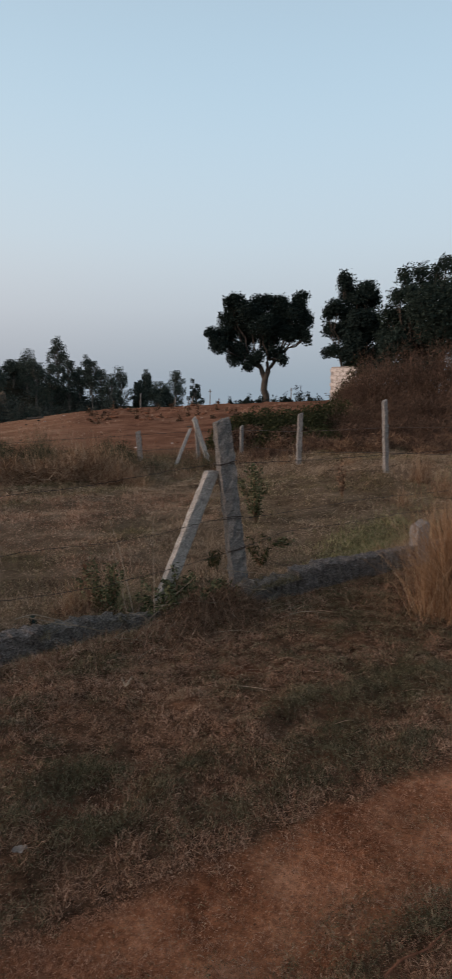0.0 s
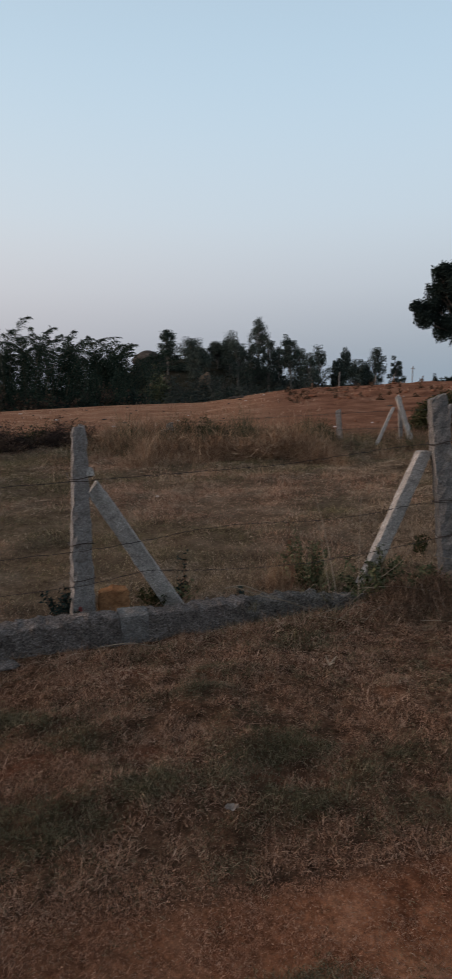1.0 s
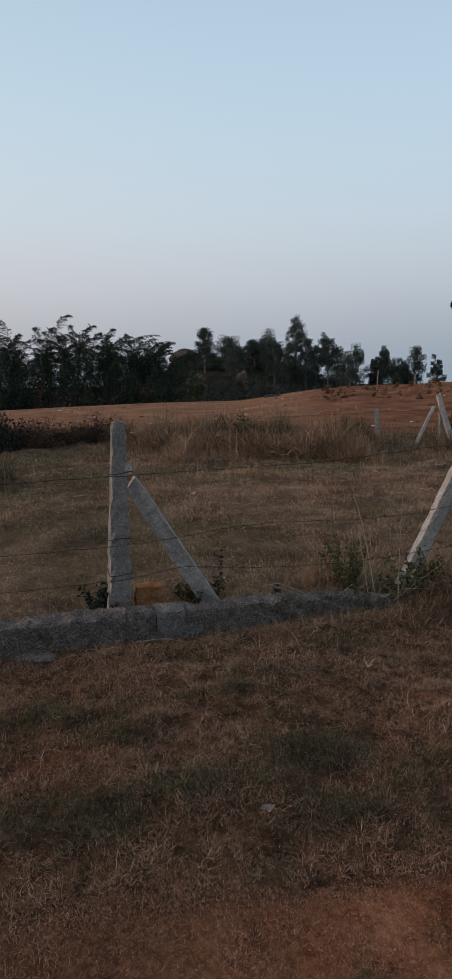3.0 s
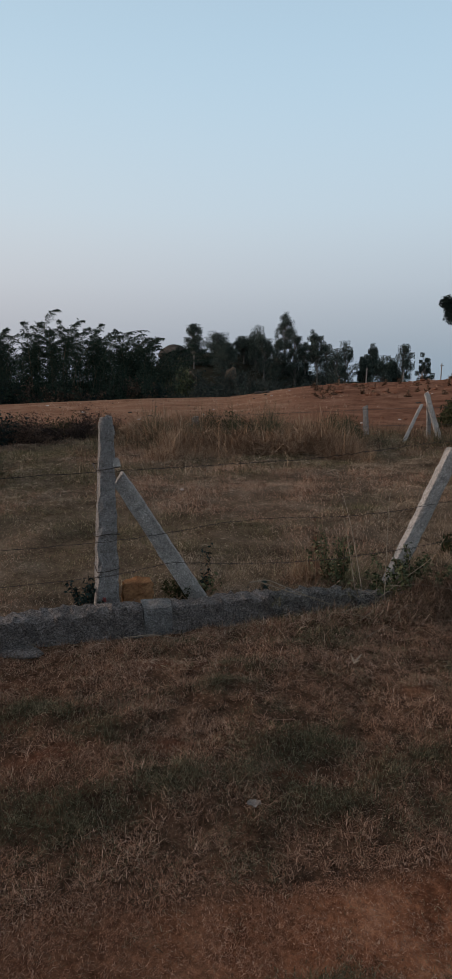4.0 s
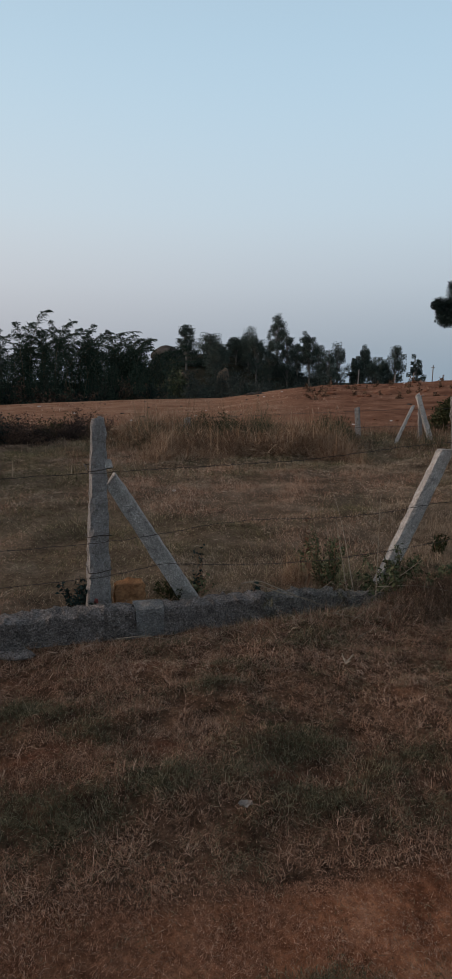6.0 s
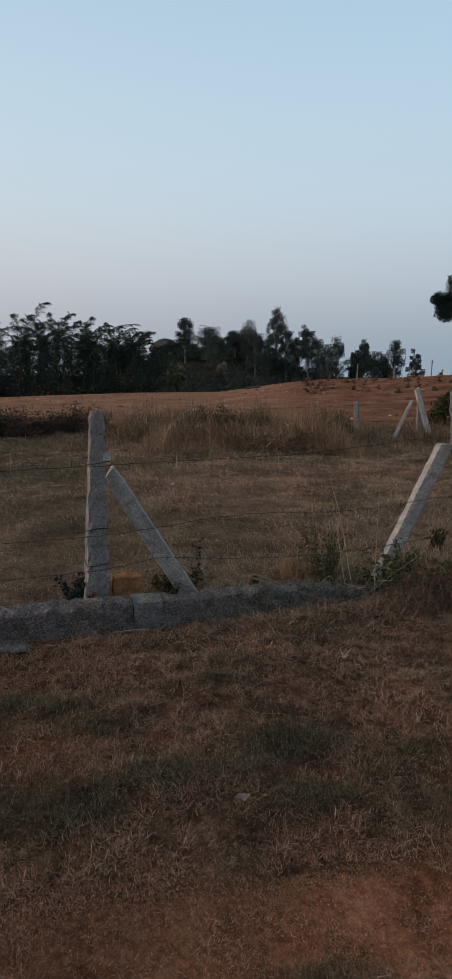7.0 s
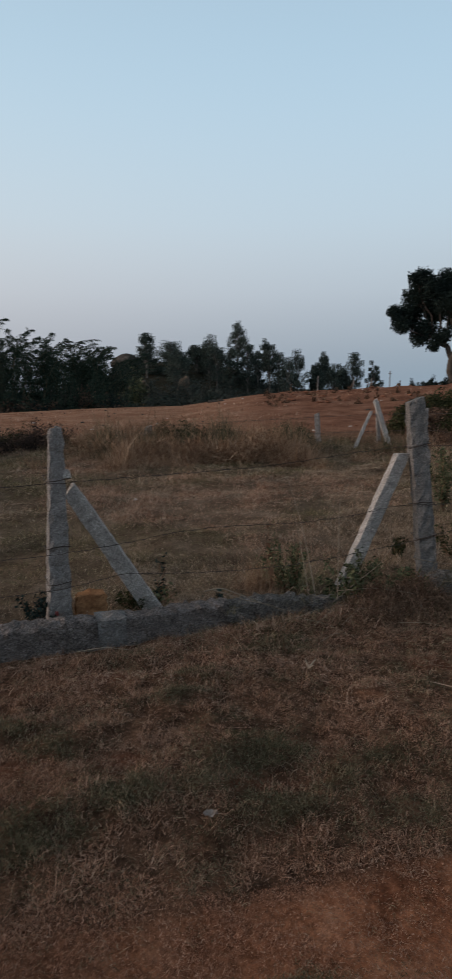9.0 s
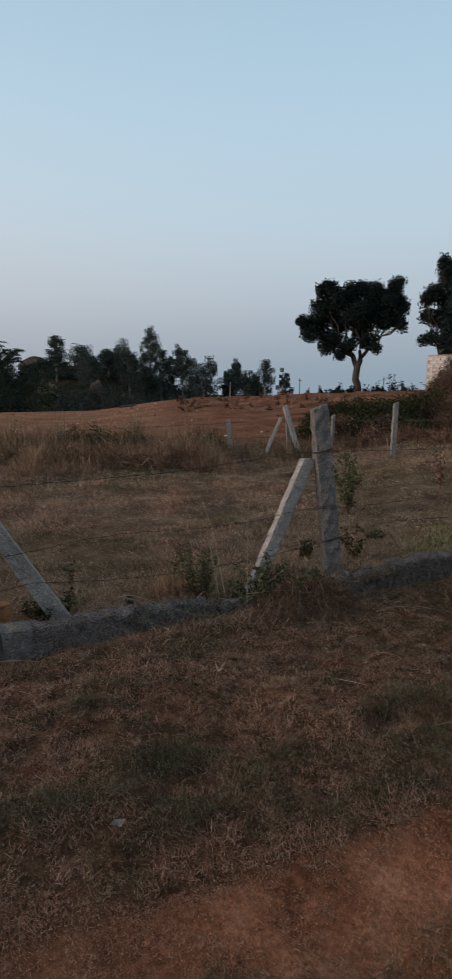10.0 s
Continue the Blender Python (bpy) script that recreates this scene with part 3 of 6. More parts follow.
def hewn(length, w, d, seed, taper=0.9, rough=0.010, rings=18, tip=0.02, sway=0.25):
    """A rough-hewn stone bar that stands on z = 0: chipped corners, uneven faces, a broken top."""
    rng = np.random.default_rng(seed)
    k = 5
    e = np.linspace(-1, 1, k)[:-1]
    ring = [(t, -1) for t in e] + [(1, t) for t in e] + [(-t, 1) for t in e] + [(-1, -t) for t in e]
    ring = np.array(ring)
    ring = ring * (1 - 0.035 * (np.abs(ring).min(1) > 0.95))[:, None]
    m = len(ring)
    v = []
    drift = np.cumsum(rng.normal(0, rough * sway, (rings, 2)), 0)
    for i in range(rings):
        t = i / (rings - 1)
        s = (1 + (taper - 1) * t) * np.array([w / 2, d / 2])
        p = ring * s + rng.normal(0, rough * 0.55, (m, 2)) + drift[i]
        z = np.full(m, length * t) + (rng.normal(0, rough * 0.5, m) if 0 < i < rings - 1 else 0)
        if i == rings - 1:
            z = z + tip * ring[:, 0] + rng.normal(0, rough * 0.6, m)
            p = p * 0.94
        v += [(*q, c) for q, c in zip(p, z)]
    v = np.array(v)
    f = []
    for i in range(rings - 1):
        for j in range(m):
            q = (j + 1) % m
            f.append([i * m + j, i * m + q, (i + 1) * m + q, (i + 1) * m + j])
    c0, c1 = len(v), len(v) + 1
    v = np.concatenate([v, [[0, 0, 0], [drift[-1][0], drift[-1][1], length + tip * 0.3]]])
    top = (rings - 1) * m
    for j in range(m):
        q = (j + 1) % m
        f.append([c0, q, j])
        f.append([c1, top + j, top + q])
    return v, f


# ---- the ground ----
ground_sheet()

# ---- the near fence: granite posts, braces, kerb and wires ----
FENCE_A = radians(35.7)
FX, FY = math.cos(FENCE_A), math.sin(FENCE_A)


def fence(s, back=0.0):
    """A place s metres along the near fence from its second post, and metres behind it."""
    return 0.03 + s * FX - back * FY, 4.80 + s * FY + back * FX


def lean_matrix(base, top, spin):
    """A pose at base whose z axis runs to top, turned by spin about it."""
    z = (Vector(top) - Vector(base)).normalized()
    y = z.cross(Vector((1, 0, 0))).normalized()
    x = y.cross(z)
    m = Matrix((x, y, z)).transposed().to_4x4()
    return Matrix.Translation(base) @ m @ pose(0, 0, 0, 0, 0, spin)


def stone_bar(name, base, top, w, d, spin, seed, label, group, material=GRANITE, taper=0.9, rough=0.0065, tip=0.02):
    length = (Vector(top) - Vector(base)).length
    v, f = hewn(length, w, d, seed, taper, rough, max(6, int(length / 0.045)), tip, 0.10)
    ob = piece(name, v, f, material)
    ob.matrix_world = lean_matrix(base, top, spin)
    return tagged(ob, label, "fence post" if name == "fence_post" else "brace", group)


def chip(parent, where, size, seed, material, name="chip", label=""):
    v, f = hewn(size[2], size[0], size[1], seed, 0.6, size[0] * 0.08, 4, 0.0)
    ob = piece(name, v, f, material, parent, label)
    ob.matrix_basis = pose(*where)
    return ob


POST_1 = stone_bar("fence_post", (-2.175, 3.37, -0.12), (-2.135, 3.385, 1.295), 0.158, 0.135, 41, 1, "tall rough-hewn grey granite fence post behind the kerb", "granite fence posts", taper=0.50, rough=0.0075, tip=0.008)
chip(POST_1, (0.012, 0.004, 1.395), (0.036, 0.034, 0.032), 9, GRANITE, "broken_tip", "broken stone tip")
chip(POST_1, (0.060, -0.022, 1.115), (0.05, 0.05, 0.05), 10, GRANITE_PALE_LIT, "wedge", "pale stone wedge over the wire")
chip(POST_1, (-0.030, -0.070, 0.25), (0.026, 0.012, 0.03), 12, PAINT_RED, "paint_mark", "small red paint mark")
POST_2 = stone_bar("fence_post", (0.125, 4.84, -0.10), (-0.04, 4.85, 1.415), 0.132, 0.125, 17, 2, "leaning rough-hewn grey granite fence post", "granite fence posts", GRANITE_MID, taper=0.92, rough=0.008)
stone_bar("fence_post", (1.86, 5.83, -0.10), (1.85, 5.81, 0.40), 0.15, 0.14, 25, 3, "short broken granite post stub in tall straw", "granite fence posts")
stone_bar("brace", (-1.69, 3.86, -0.05), (-2.115, 3.485, 0.905), 0.118, 0.11, 34, 4, "slanting granite brace that props the fence post", "granite braces", GRANITE_PALE_LIT, taper=0.82, rough=0.0035)
stone_bar("brace", (-0.515, 4.62, 0.0), (-0.11, 4.86, 1.015), 0.098, 0.09, 28, 5, "slanting pale granite brace that props the leaning post", "granite braces", GRANITE_PALE_LIT, taper=0.95, rough=0.003)

kerb = thing("kerb", (0, 0, 0), "low kerb of dark rough granite slabs along the fence", "kerb", kind="structure")
# stretches along the fence, top heights and thickness
for i, (s0, s1, top, thick, mat, rough) in enumerate([(-6.9, -5.2, 0.17, 0.14, 0, 0.014), (-5.2, -3.7, 0.185, 0.14, 0, 0.014), (-3.7, -2.43, 0.19, 0.14, 0, 0.014), (-2.43, -2.265, 0.20, 0.15, 1, 0.014), (-2.263, -1.60, 0.185, 0.14, 0, 0.016), (-1.63, -1.10, 0.15, 0.13, 2, 0.017),
                                               (-1.13, -0.58, 0.115, 0.13, 2, 0.018), (-0.62, 0.0, 0.085, 0.13, 2, 0.024), (-0.02, 0.52, 0.15, 0.15, 2, 0.024), (0.50, 1.22, 0.205, 0.15, 3, 0.017), (1.225, 2.31, 0.185, 0.15, 3, 0.016), (2.315, 3.6, 0.15, 0.12, 0, 0.02)]):
    x, y = fence(s0 - 0.003, -0.19)
    v, f = hewn(s1 - s0 + 0.006, 0.36, thick, 20 + i, 1.0, rough, max(5, int((s1 - s0) / 0.03)), 0.0, 0.04)
    v[:, 0] += (v[:, 0] > 0.1) * 0.05 * (fbm(v[:, 2] * 5, v[:, 1] * 9, 70 + i, 2) - 0.6)
    ob = piece("kerb_stone", v, f, (GRANITE_DARK, GRANITE_MID, GRANITE_DARKER, GRANITE_DARK)[mat], kerb)
    ob.matrix_basis = Matrix(((0, FY, FX, x), (0, -FX, FY, y), (1, 0, 0, top - 0.18), (0, 0, 0, 1)))


def barbed_wire(points, seed, label, group="fence wires", radius=0.0020, barbs=True):
    rng = np.random.default_rng(seed)
    p = np.asarray(points, float)
    base = p[0].copy()
    ob = thing("barbed_wire", base, label, "wire", group)
    t = np.linspace(0, len(p) - 1, 16 * (len(p) - 1) + 1)
    line = np.stack([np.interp(t, range(len(p)), p[:, k]) for k in range(3)], -1)
    for _ in range(12):
        line[1:-1] = 0.5 * line[1:-1] + 0.25 * (line[:-2] + line[2:])
    line[1:-1, 2] += rng.normal(0, 0.0025, len(line) - 2)
    v, f = tube(line - base, np.full(len(line), radius), 5)
    strand = piece("strand", v, f, WIRE, ob)
    if barbs:
        chunks = []
        for i in range(2, len(line) - 1, 3):
            for _ in range(2):
                d = rng.normal(0, 1, 3)
                d /= np.linalg.norm(d)
                chunks.append(tube([line[i] - base - d * 0.011, line[i] - base + d * 0.011], [radius * 0.8, radius * 0.4], 4))
        v, f = joined(chunks)
        tagged(piece("barbs", v, f, WIRE, strand), kind="stuff")
    return ob


# heights of the three wires at places along the fence
WIRES = [[(-5.5, 0.86), (-4.0, 0.95), (-2.62, 0.99), (-2.04, 0.99), (-1.64, 1.0), (-1.2, 1.01), (-0.65, 1.06), (-0.25, 1.09), (0.0, 1.09), (1.0, 1.06), (2.4, 1.05), (4.2, 1.06)],
         [(-5.5, 0.50), (-4.0, 0.53), (-2.62, 0.56), (-2.25, 0.575), (-1.93, 0.615), (-1.55, 0.63), (-1.1, 0.605), (-0.62, 0.615), (-0.22, 0.665), (0.02, 0.66), (0.43, 0.64), (1.0, 0.655), (1.65, 0.66), (2.6, 0.63), (4.2, 0.62)],
         [(-5.5, 0.28), (-4.0, 0.31), (-2.62, 0.34), (-2.22, 0.385), (-1.93, 0.35), (-1.54, 0.32), (-1.09, 0.31), (-0.56, 0.34), (0.03, 0.41), (0.17, 0.44), (0.57, 0.485), (1.32, 0.46), (2.02, 0.47), (2.82, 0.45), (4.2, 0.46)]]
for k, rows in enumerate(WIRES):
    barbed_wire([(*fence(s, -0.04 - (0.05 if abs(s + 2.62) < 0.2 or abs(s) < 0.2 else 0)), z) for s, z in rows], 40 + k, "rusty barbed wire strung between the granite posts")


def wire_tie(post, z, half, seed):
    """Wire wound once round a post."""
    a = np.linspace(0, 2 * math.pi, 17)
    c, s = np.cos(a), np.sin(a)
    k = half / np.maximum(np.abs(c), np.abs(s)) * 1.04
    p = np.stack([c * k, s * k * 0.93, z + 0.012 * np.sin(a * 1.5 + seed)], -1)
    v, f = tube(p, np.full(17, 0.0028), 5)
    piece("wire_tie", v, f, WIRE, post, "rusty wire tie")


for z in (1.11, 0.68, 0.46):
    wire_tie(POST_1, z, 0.069, z * 10)
for z in (1.19, 0.76, 0.51):
    wire_tie(POST_2, z, 0.073, z * 10)

v, f = hewn(0.19, 0.20, 0.15, 60, 0.92, 0.012, 7, 0.006)
ob = piece("ochre_block", v, f, OCHRE)
ob.matrix_world = pose(-2.03, 3.53, 0.02, 0, 0, 30)
tagged(ob, "ochre stone block lying beside the fence post", "stone")

# ---- the far fence ----
FAR = "slim grey granite post of the far fence in dry grass"
for i, (bx, by, bz, tx, ty, tz, w) in enumerate([(-2.14, 15.6, -0.06, -2.21, 15.6, 0.73, 0.13), (1.43, 12.25, 0.16, 1.46, 12.25, 1.26, 0.095), (2.62, 10.06, 0.38, 2.55, 10.08, 1.53, 0.075), (0.39, 15.84, 0.07, 0.40, 15.84, 0.85, 0.08), (-5.67, 13.12, -0.1, -5.67, 13.12, 0.56, 0.14)]):
    stone_bar("fence_post", (bx, by, bz - 0.25), (tx, ty, tz), w, w, 12 * i, 70 + i, FAR, "far fence posts")
stone_bar("fence_post", (-0.68, 15.5, -0.1), (-0.74, 15.45, 1.02), 0.09, 0.09, 20, 80, "corner granite post of the far fence", "far fence posts")
stone_bar("brace", (-0.42, 15.04, 0.0), (-0.79, 15.2, 1.08), 0.11, 0.10, 20, 81, "slanting granite brace at the far fence corner", "granite braces", GRANITE_PALE_LIT)
stone_bar("brace", (-1.25, 14.6, -0.15), (-0.86, 15.1, 0.82), 0.07, 0.07, 20, 82, "slim slanting granite brace at the far fence corner", "granite braces", GRANITE_PALE_LIT)
for k, z in enumerate((0.35, 0.75)):
    barbed_wire([(4.2, 7.4, 0.5 + z), (2.57, 10.0, 0.35 + z), (1.45, 12.18, 0.16 + z), (0.40, 15.75, z), (-0.7, 15.4, z - 0.02), (-2.18, 15.5, z - 0.1), (-5.67, 13.05, z - 0.2)], 50 + k, "thin rusty wire of the far fence", "far fence wires", 0.004, False)

# ---- trees ----


def broad_tree(az, r, clumps, trunk_h, trunk_r, n_leaf, leaf, seed, label, leaf_mat=LEAF_DARK, bark=BARK, mains=4, trim=0.0):
    """A trunk that forks into limbs, each to clumps of leaves; clumps are (right, up, radius) in metres, seen from the road."""
    rng = np.random.default_rng(seed)
    x, y, z = on_ground(az, r)
    ob = thing("tree", (x, y, z - 0.1), label, "tree")
    rx, ry = math.cos(radians(az)), -math.sin(radians(az))
    fx, fy = math.sin(radians(az)), math.cos(radians(az))
    top = np.array([0, 0, trunk_h])
    line = bent((0, 0, -0.2), top, rng, trunk_r * 0.2, 7)
    v, f = tube(line, trunk_r * (0.8 + 0.5 * np.linspace(1, 0, 7) ** 2.5), 10)
    trunk = piece("trunk", v, f, bark, ob, smooth=True)
    limbs, cents = [], []
    place = []

    def limb(ln, radii, sides):
        v, f = tube(ln, radii, sides)
        piece("limb", v, f, bark, trunk, smooth=True)

    for cx, cz, cr in clumps:
        depth = rng.uniform(-0.7, 0.7) * max(cr, 1.0)
        place.append(np.array([cx * rx + depth * fx, cx * ry + depth * fy, cz]))
    order = sorted(range(len(clumps)), key=lambda i: clumps[i][0])
    forks = []
    for g in np.array_split(np.array(order), mains):
        mean = np.mean([place[i] for i in g], 0)
        end = top + (mean - top) * 0.5
        ln = bent(top - [0, 0, 0.15], end, rng, 0.10, 6)
        ln[:, 2] += 0.12 * np.sin(np.linspace(0, math.pi, 6)) * trunk_h
        limb(ln, np.linspace(trunk_r * 0.55, trunk_r * 0.28, 6), 7)
        forks += [(i, ln) for i in g]
    vol = sum(c[2] ** 2.2 for c in clumps)
    for i, ln0 in forks:
        cr, c = clumps[i][2], place[i]
        ln = bent(ln0[rng.integers(3, 6)], c, rng, 0.12, 6)
        limb(ln, np.linspace(trunk_r * 0.26, trunk_r * 0.09, 6), 6)
        n = int(n_leaf * cr**2.2 / vol)
        # sub-clusters give the outline its bites and gaps
        k = max(9, int(18 * cr**2))
        d = rng.normal(0, 1, (k, 3))
        d /= np.linalg.norm(d, axis=1)[:, None]
        sub = c + d * max(cr - trim, 0.35 * cr) * rng.uniform(0.05, 0.72, (k, 1)) ** 0.5 * np.array([1, 1, 0.85])
        for q in sub[: max(5, k // 2)]:
            limbs.append(tube(bent(ln[rng.integers(2, 6)], q, rng, 0.06, 4), np.linspace(trunk_r * 0.10, 0.015, 4), 4))
        w = rng.uniform(0.45, 1.0, k)
        pick = rng.choice(k, n, p=w / w.sum())
        cents.append(sub[pick] + np.clip(rng.normal(0, 1, (n, 3)), -1.7, 1.7) * (0.14 + 0.10 * cr))
    v, f = joined(limbs)
    tagged(piece("twigwork", v, f, bark, trunk, smooth=True), kind="stuff")
    v, f = leaves(np.concatenate(cents), leaf, rng, 0.25, 0.6)
    piece("crown", v, f, leaf_mat, ob)
    return ob


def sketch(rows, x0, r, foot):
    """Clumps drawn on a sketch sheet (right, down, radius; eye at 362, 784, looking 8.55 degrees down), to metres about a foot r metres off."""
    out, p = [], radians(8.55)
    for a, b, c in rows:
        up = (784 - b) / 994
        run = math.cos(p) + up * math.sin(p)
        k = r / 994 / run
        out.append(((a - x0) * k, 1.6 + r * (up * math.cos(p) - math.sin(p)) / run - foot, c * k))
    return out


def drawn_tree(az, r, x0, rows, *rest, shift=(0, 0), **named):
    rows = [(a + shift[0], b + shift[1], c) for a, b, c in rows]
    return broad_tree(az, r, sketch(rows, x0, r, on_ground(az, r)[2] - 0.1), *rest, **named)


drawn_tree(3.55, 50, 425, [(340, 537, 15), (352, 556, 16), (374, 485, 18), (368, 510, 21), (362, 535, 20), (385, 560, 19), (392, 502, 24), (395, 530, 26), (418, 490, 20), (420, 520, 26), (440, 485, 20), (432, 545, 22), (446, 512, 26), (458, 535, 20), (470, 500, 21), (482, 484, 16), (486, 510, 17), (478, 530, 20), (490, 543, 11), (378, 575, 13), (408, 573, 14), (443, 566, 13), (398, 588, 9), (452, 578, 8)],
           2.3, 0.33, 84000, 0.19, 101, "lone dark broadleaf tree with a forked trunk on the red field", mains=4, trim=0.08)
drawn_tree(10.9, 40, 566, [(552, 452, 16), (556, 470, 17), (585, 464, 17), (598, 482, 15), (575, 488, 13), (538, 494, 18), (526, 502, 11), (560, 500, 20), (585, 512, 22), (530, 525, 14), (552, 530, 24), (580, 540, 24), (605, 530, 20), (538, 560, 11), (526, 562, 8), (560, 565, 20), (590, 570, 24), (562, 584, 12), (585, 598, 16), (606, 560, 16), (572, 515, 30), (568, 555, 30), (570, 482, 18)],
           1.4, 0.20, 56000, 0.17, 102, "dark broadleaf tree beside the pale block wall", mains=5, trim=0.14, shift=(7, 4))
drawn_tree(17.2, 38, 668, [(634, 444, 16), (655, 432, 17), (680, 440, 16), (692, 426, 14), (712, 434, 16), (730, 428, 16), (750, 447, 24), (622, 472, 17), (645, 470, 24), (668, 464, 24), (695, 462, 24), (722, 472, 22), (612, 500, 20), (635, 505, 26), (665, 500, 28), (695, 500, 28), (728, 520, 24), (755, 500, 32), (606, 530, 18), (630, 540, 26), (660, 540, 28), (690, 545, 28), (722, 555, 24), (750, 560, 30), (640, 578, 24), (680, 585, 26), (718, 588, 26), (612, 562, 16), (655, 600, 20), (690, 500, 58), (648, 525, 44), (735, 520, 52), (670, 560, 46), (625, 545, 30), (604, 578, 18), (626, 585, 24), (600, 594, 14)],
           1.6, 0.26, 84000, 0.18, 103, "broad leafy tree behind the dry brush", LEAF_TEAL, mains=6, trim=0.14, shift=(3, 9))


def eucalypt(az, r, top_el, width, seed, full=1.0, bare=0.35):
    rng = np.random.default_rng(seed)
    x, y, z = on_ground(az, r)
    h = 1.6 + r * math.tan(radians(top_el)) - z
    ob = thing("eucalyptus_tree", (x, y, z - 0.2), "slender grey-green eucalyptus with a loose feathery crown", "tree", "far eucalyptus trees")
    sway = rng.normal(0, 0.025 * h, 2)
    n = 9
    t = np.linspace(0, 1, n)
    stem = np.stack([sway[0] * t**2, sway[1] * t**2, h * 0.93 * t], -1) + rng.normal(0, 0.08, (n, 3)) * t[:, None]
    v, f = tube(stem, np.linspace(0.2, 0.04, n), 6)
    trunk = piece("trunk", v, f, PALE_BARK, ob, smooth=True)
    limbs, cents = [], []
    mid, half = h * (0.5 + bare * 0.5), h * (0.5 - bare * 0.5)
    for k in range(int(44 * full)):
        d = rng.normal(0, 1, 3)
        d /= np.linalg.norm(d)
        d *= rng.uniform(0.45, 0.93)
        up = d[2]
        wide = width * 0.44 * (1.0 - 0.25 * up) * rng.uniform(0.7, 1.1)
        spot = np.clip((mid + half * up) / h, 0.05, 0.97)
        c = np.array([np.interp(spot, t, stem[:, i]) for i in range(3)])
        c = np.array([c[0] + d[0] * wide, c[1] + d[1] * wide, mid + half * up])
        p0 = np.array([np.interp(max(0.05, spot - 0.16), t, stem[:, i]) for i in range(3)])
        limbs.append(tube(bent(p0, c, rng, 0.1, 4), np.linspace(0.07, 0.02, 4), 4))
        s = width * rng.uniform(0.05, 0.085)
        m = int(165 * full)
        cents.append(c + np.clip(rng.normal(0, 1, (m, 3)), -1.35, 1.35) * np.array([s, s, s * 1.05]))
    v, f = joined(limbs)
    tagged(piece("twigwork", v, f, PALE_BARK, trunk), kind="stuff")
    v, f = leaves(np.concatenate(cents), 0.24, rng, 0.45, 0.5)
    piece("crown", v, f, LEAF_EUC, ob)
    return ob


for i, (az, el_, w, bare) in enumerate([(-23.1, 4.35, 4.0, 0.36), (-21.0, 3.5, 5.5, 0.2), (-20.3, 2.8, 5.0, 0.2), (-18.6, 3.3, 4.0, 0.4), (-17.5, 3.95, 4.6, 0.3), (-16.8, 3.5, 4.5, 0.3), (-14.95, 5.25, 4.4, 0.45), (-15.6, 3.2, 5.0, 0.2), (-14.0, 3.6, 4.0, 0.2), (-13.1, 2.9, 4.0, 0.2), (-12.0, 3.85, 3.6, 0.55),
                                    (-11.2, 2.9, 4.8, 0.15), (-9.5, 2.8, 4.6, 0.2), (-10.3, 2.2, 4.0, 0.15), (-7.4, 2.45, 3.2, 0.5), (-7.9, 1.7, 3.0, 0.3), (-6.3, 1.8, 4.4, 0.15), (-5.5, 1.2, 4.0, 0.15), (-4.7, 2.45, 4.4, 0.35), (-2.7, 1.7, 3.0, 0.15)]):
    eucalypt(az, 118 + 8 * math.sin(i * 2.3), el_ + 0.12, w * 1.2, 200 + i, 1.35 if az > -8.5 else 1.1, bare * 0.7)


def aimed_leaves(roots, ways, size, slim, rng):
    """Narrow pointed leaves that start at roots and run along ways."""
    n = len(roots)
    d = ways / (np.linalg.norm(ways, axis=1)[:, None] + 1e-9)
    q = np.cross(d, rng.normal(0, 1, (n, 3)))
    q /= np.linalg.norm(q, axis=1)[:, None] + 1e-9
    s = size * rng.uniform(0.6, 1.3, (n, 1))
    v = np.stack([roots - q * s * slim * 0.5, roots + q * s * slim * 0.5, roots + d * s], 1).reshape(-1, 3)
    return v, np.arange(3 * n).reshape(n, 3)


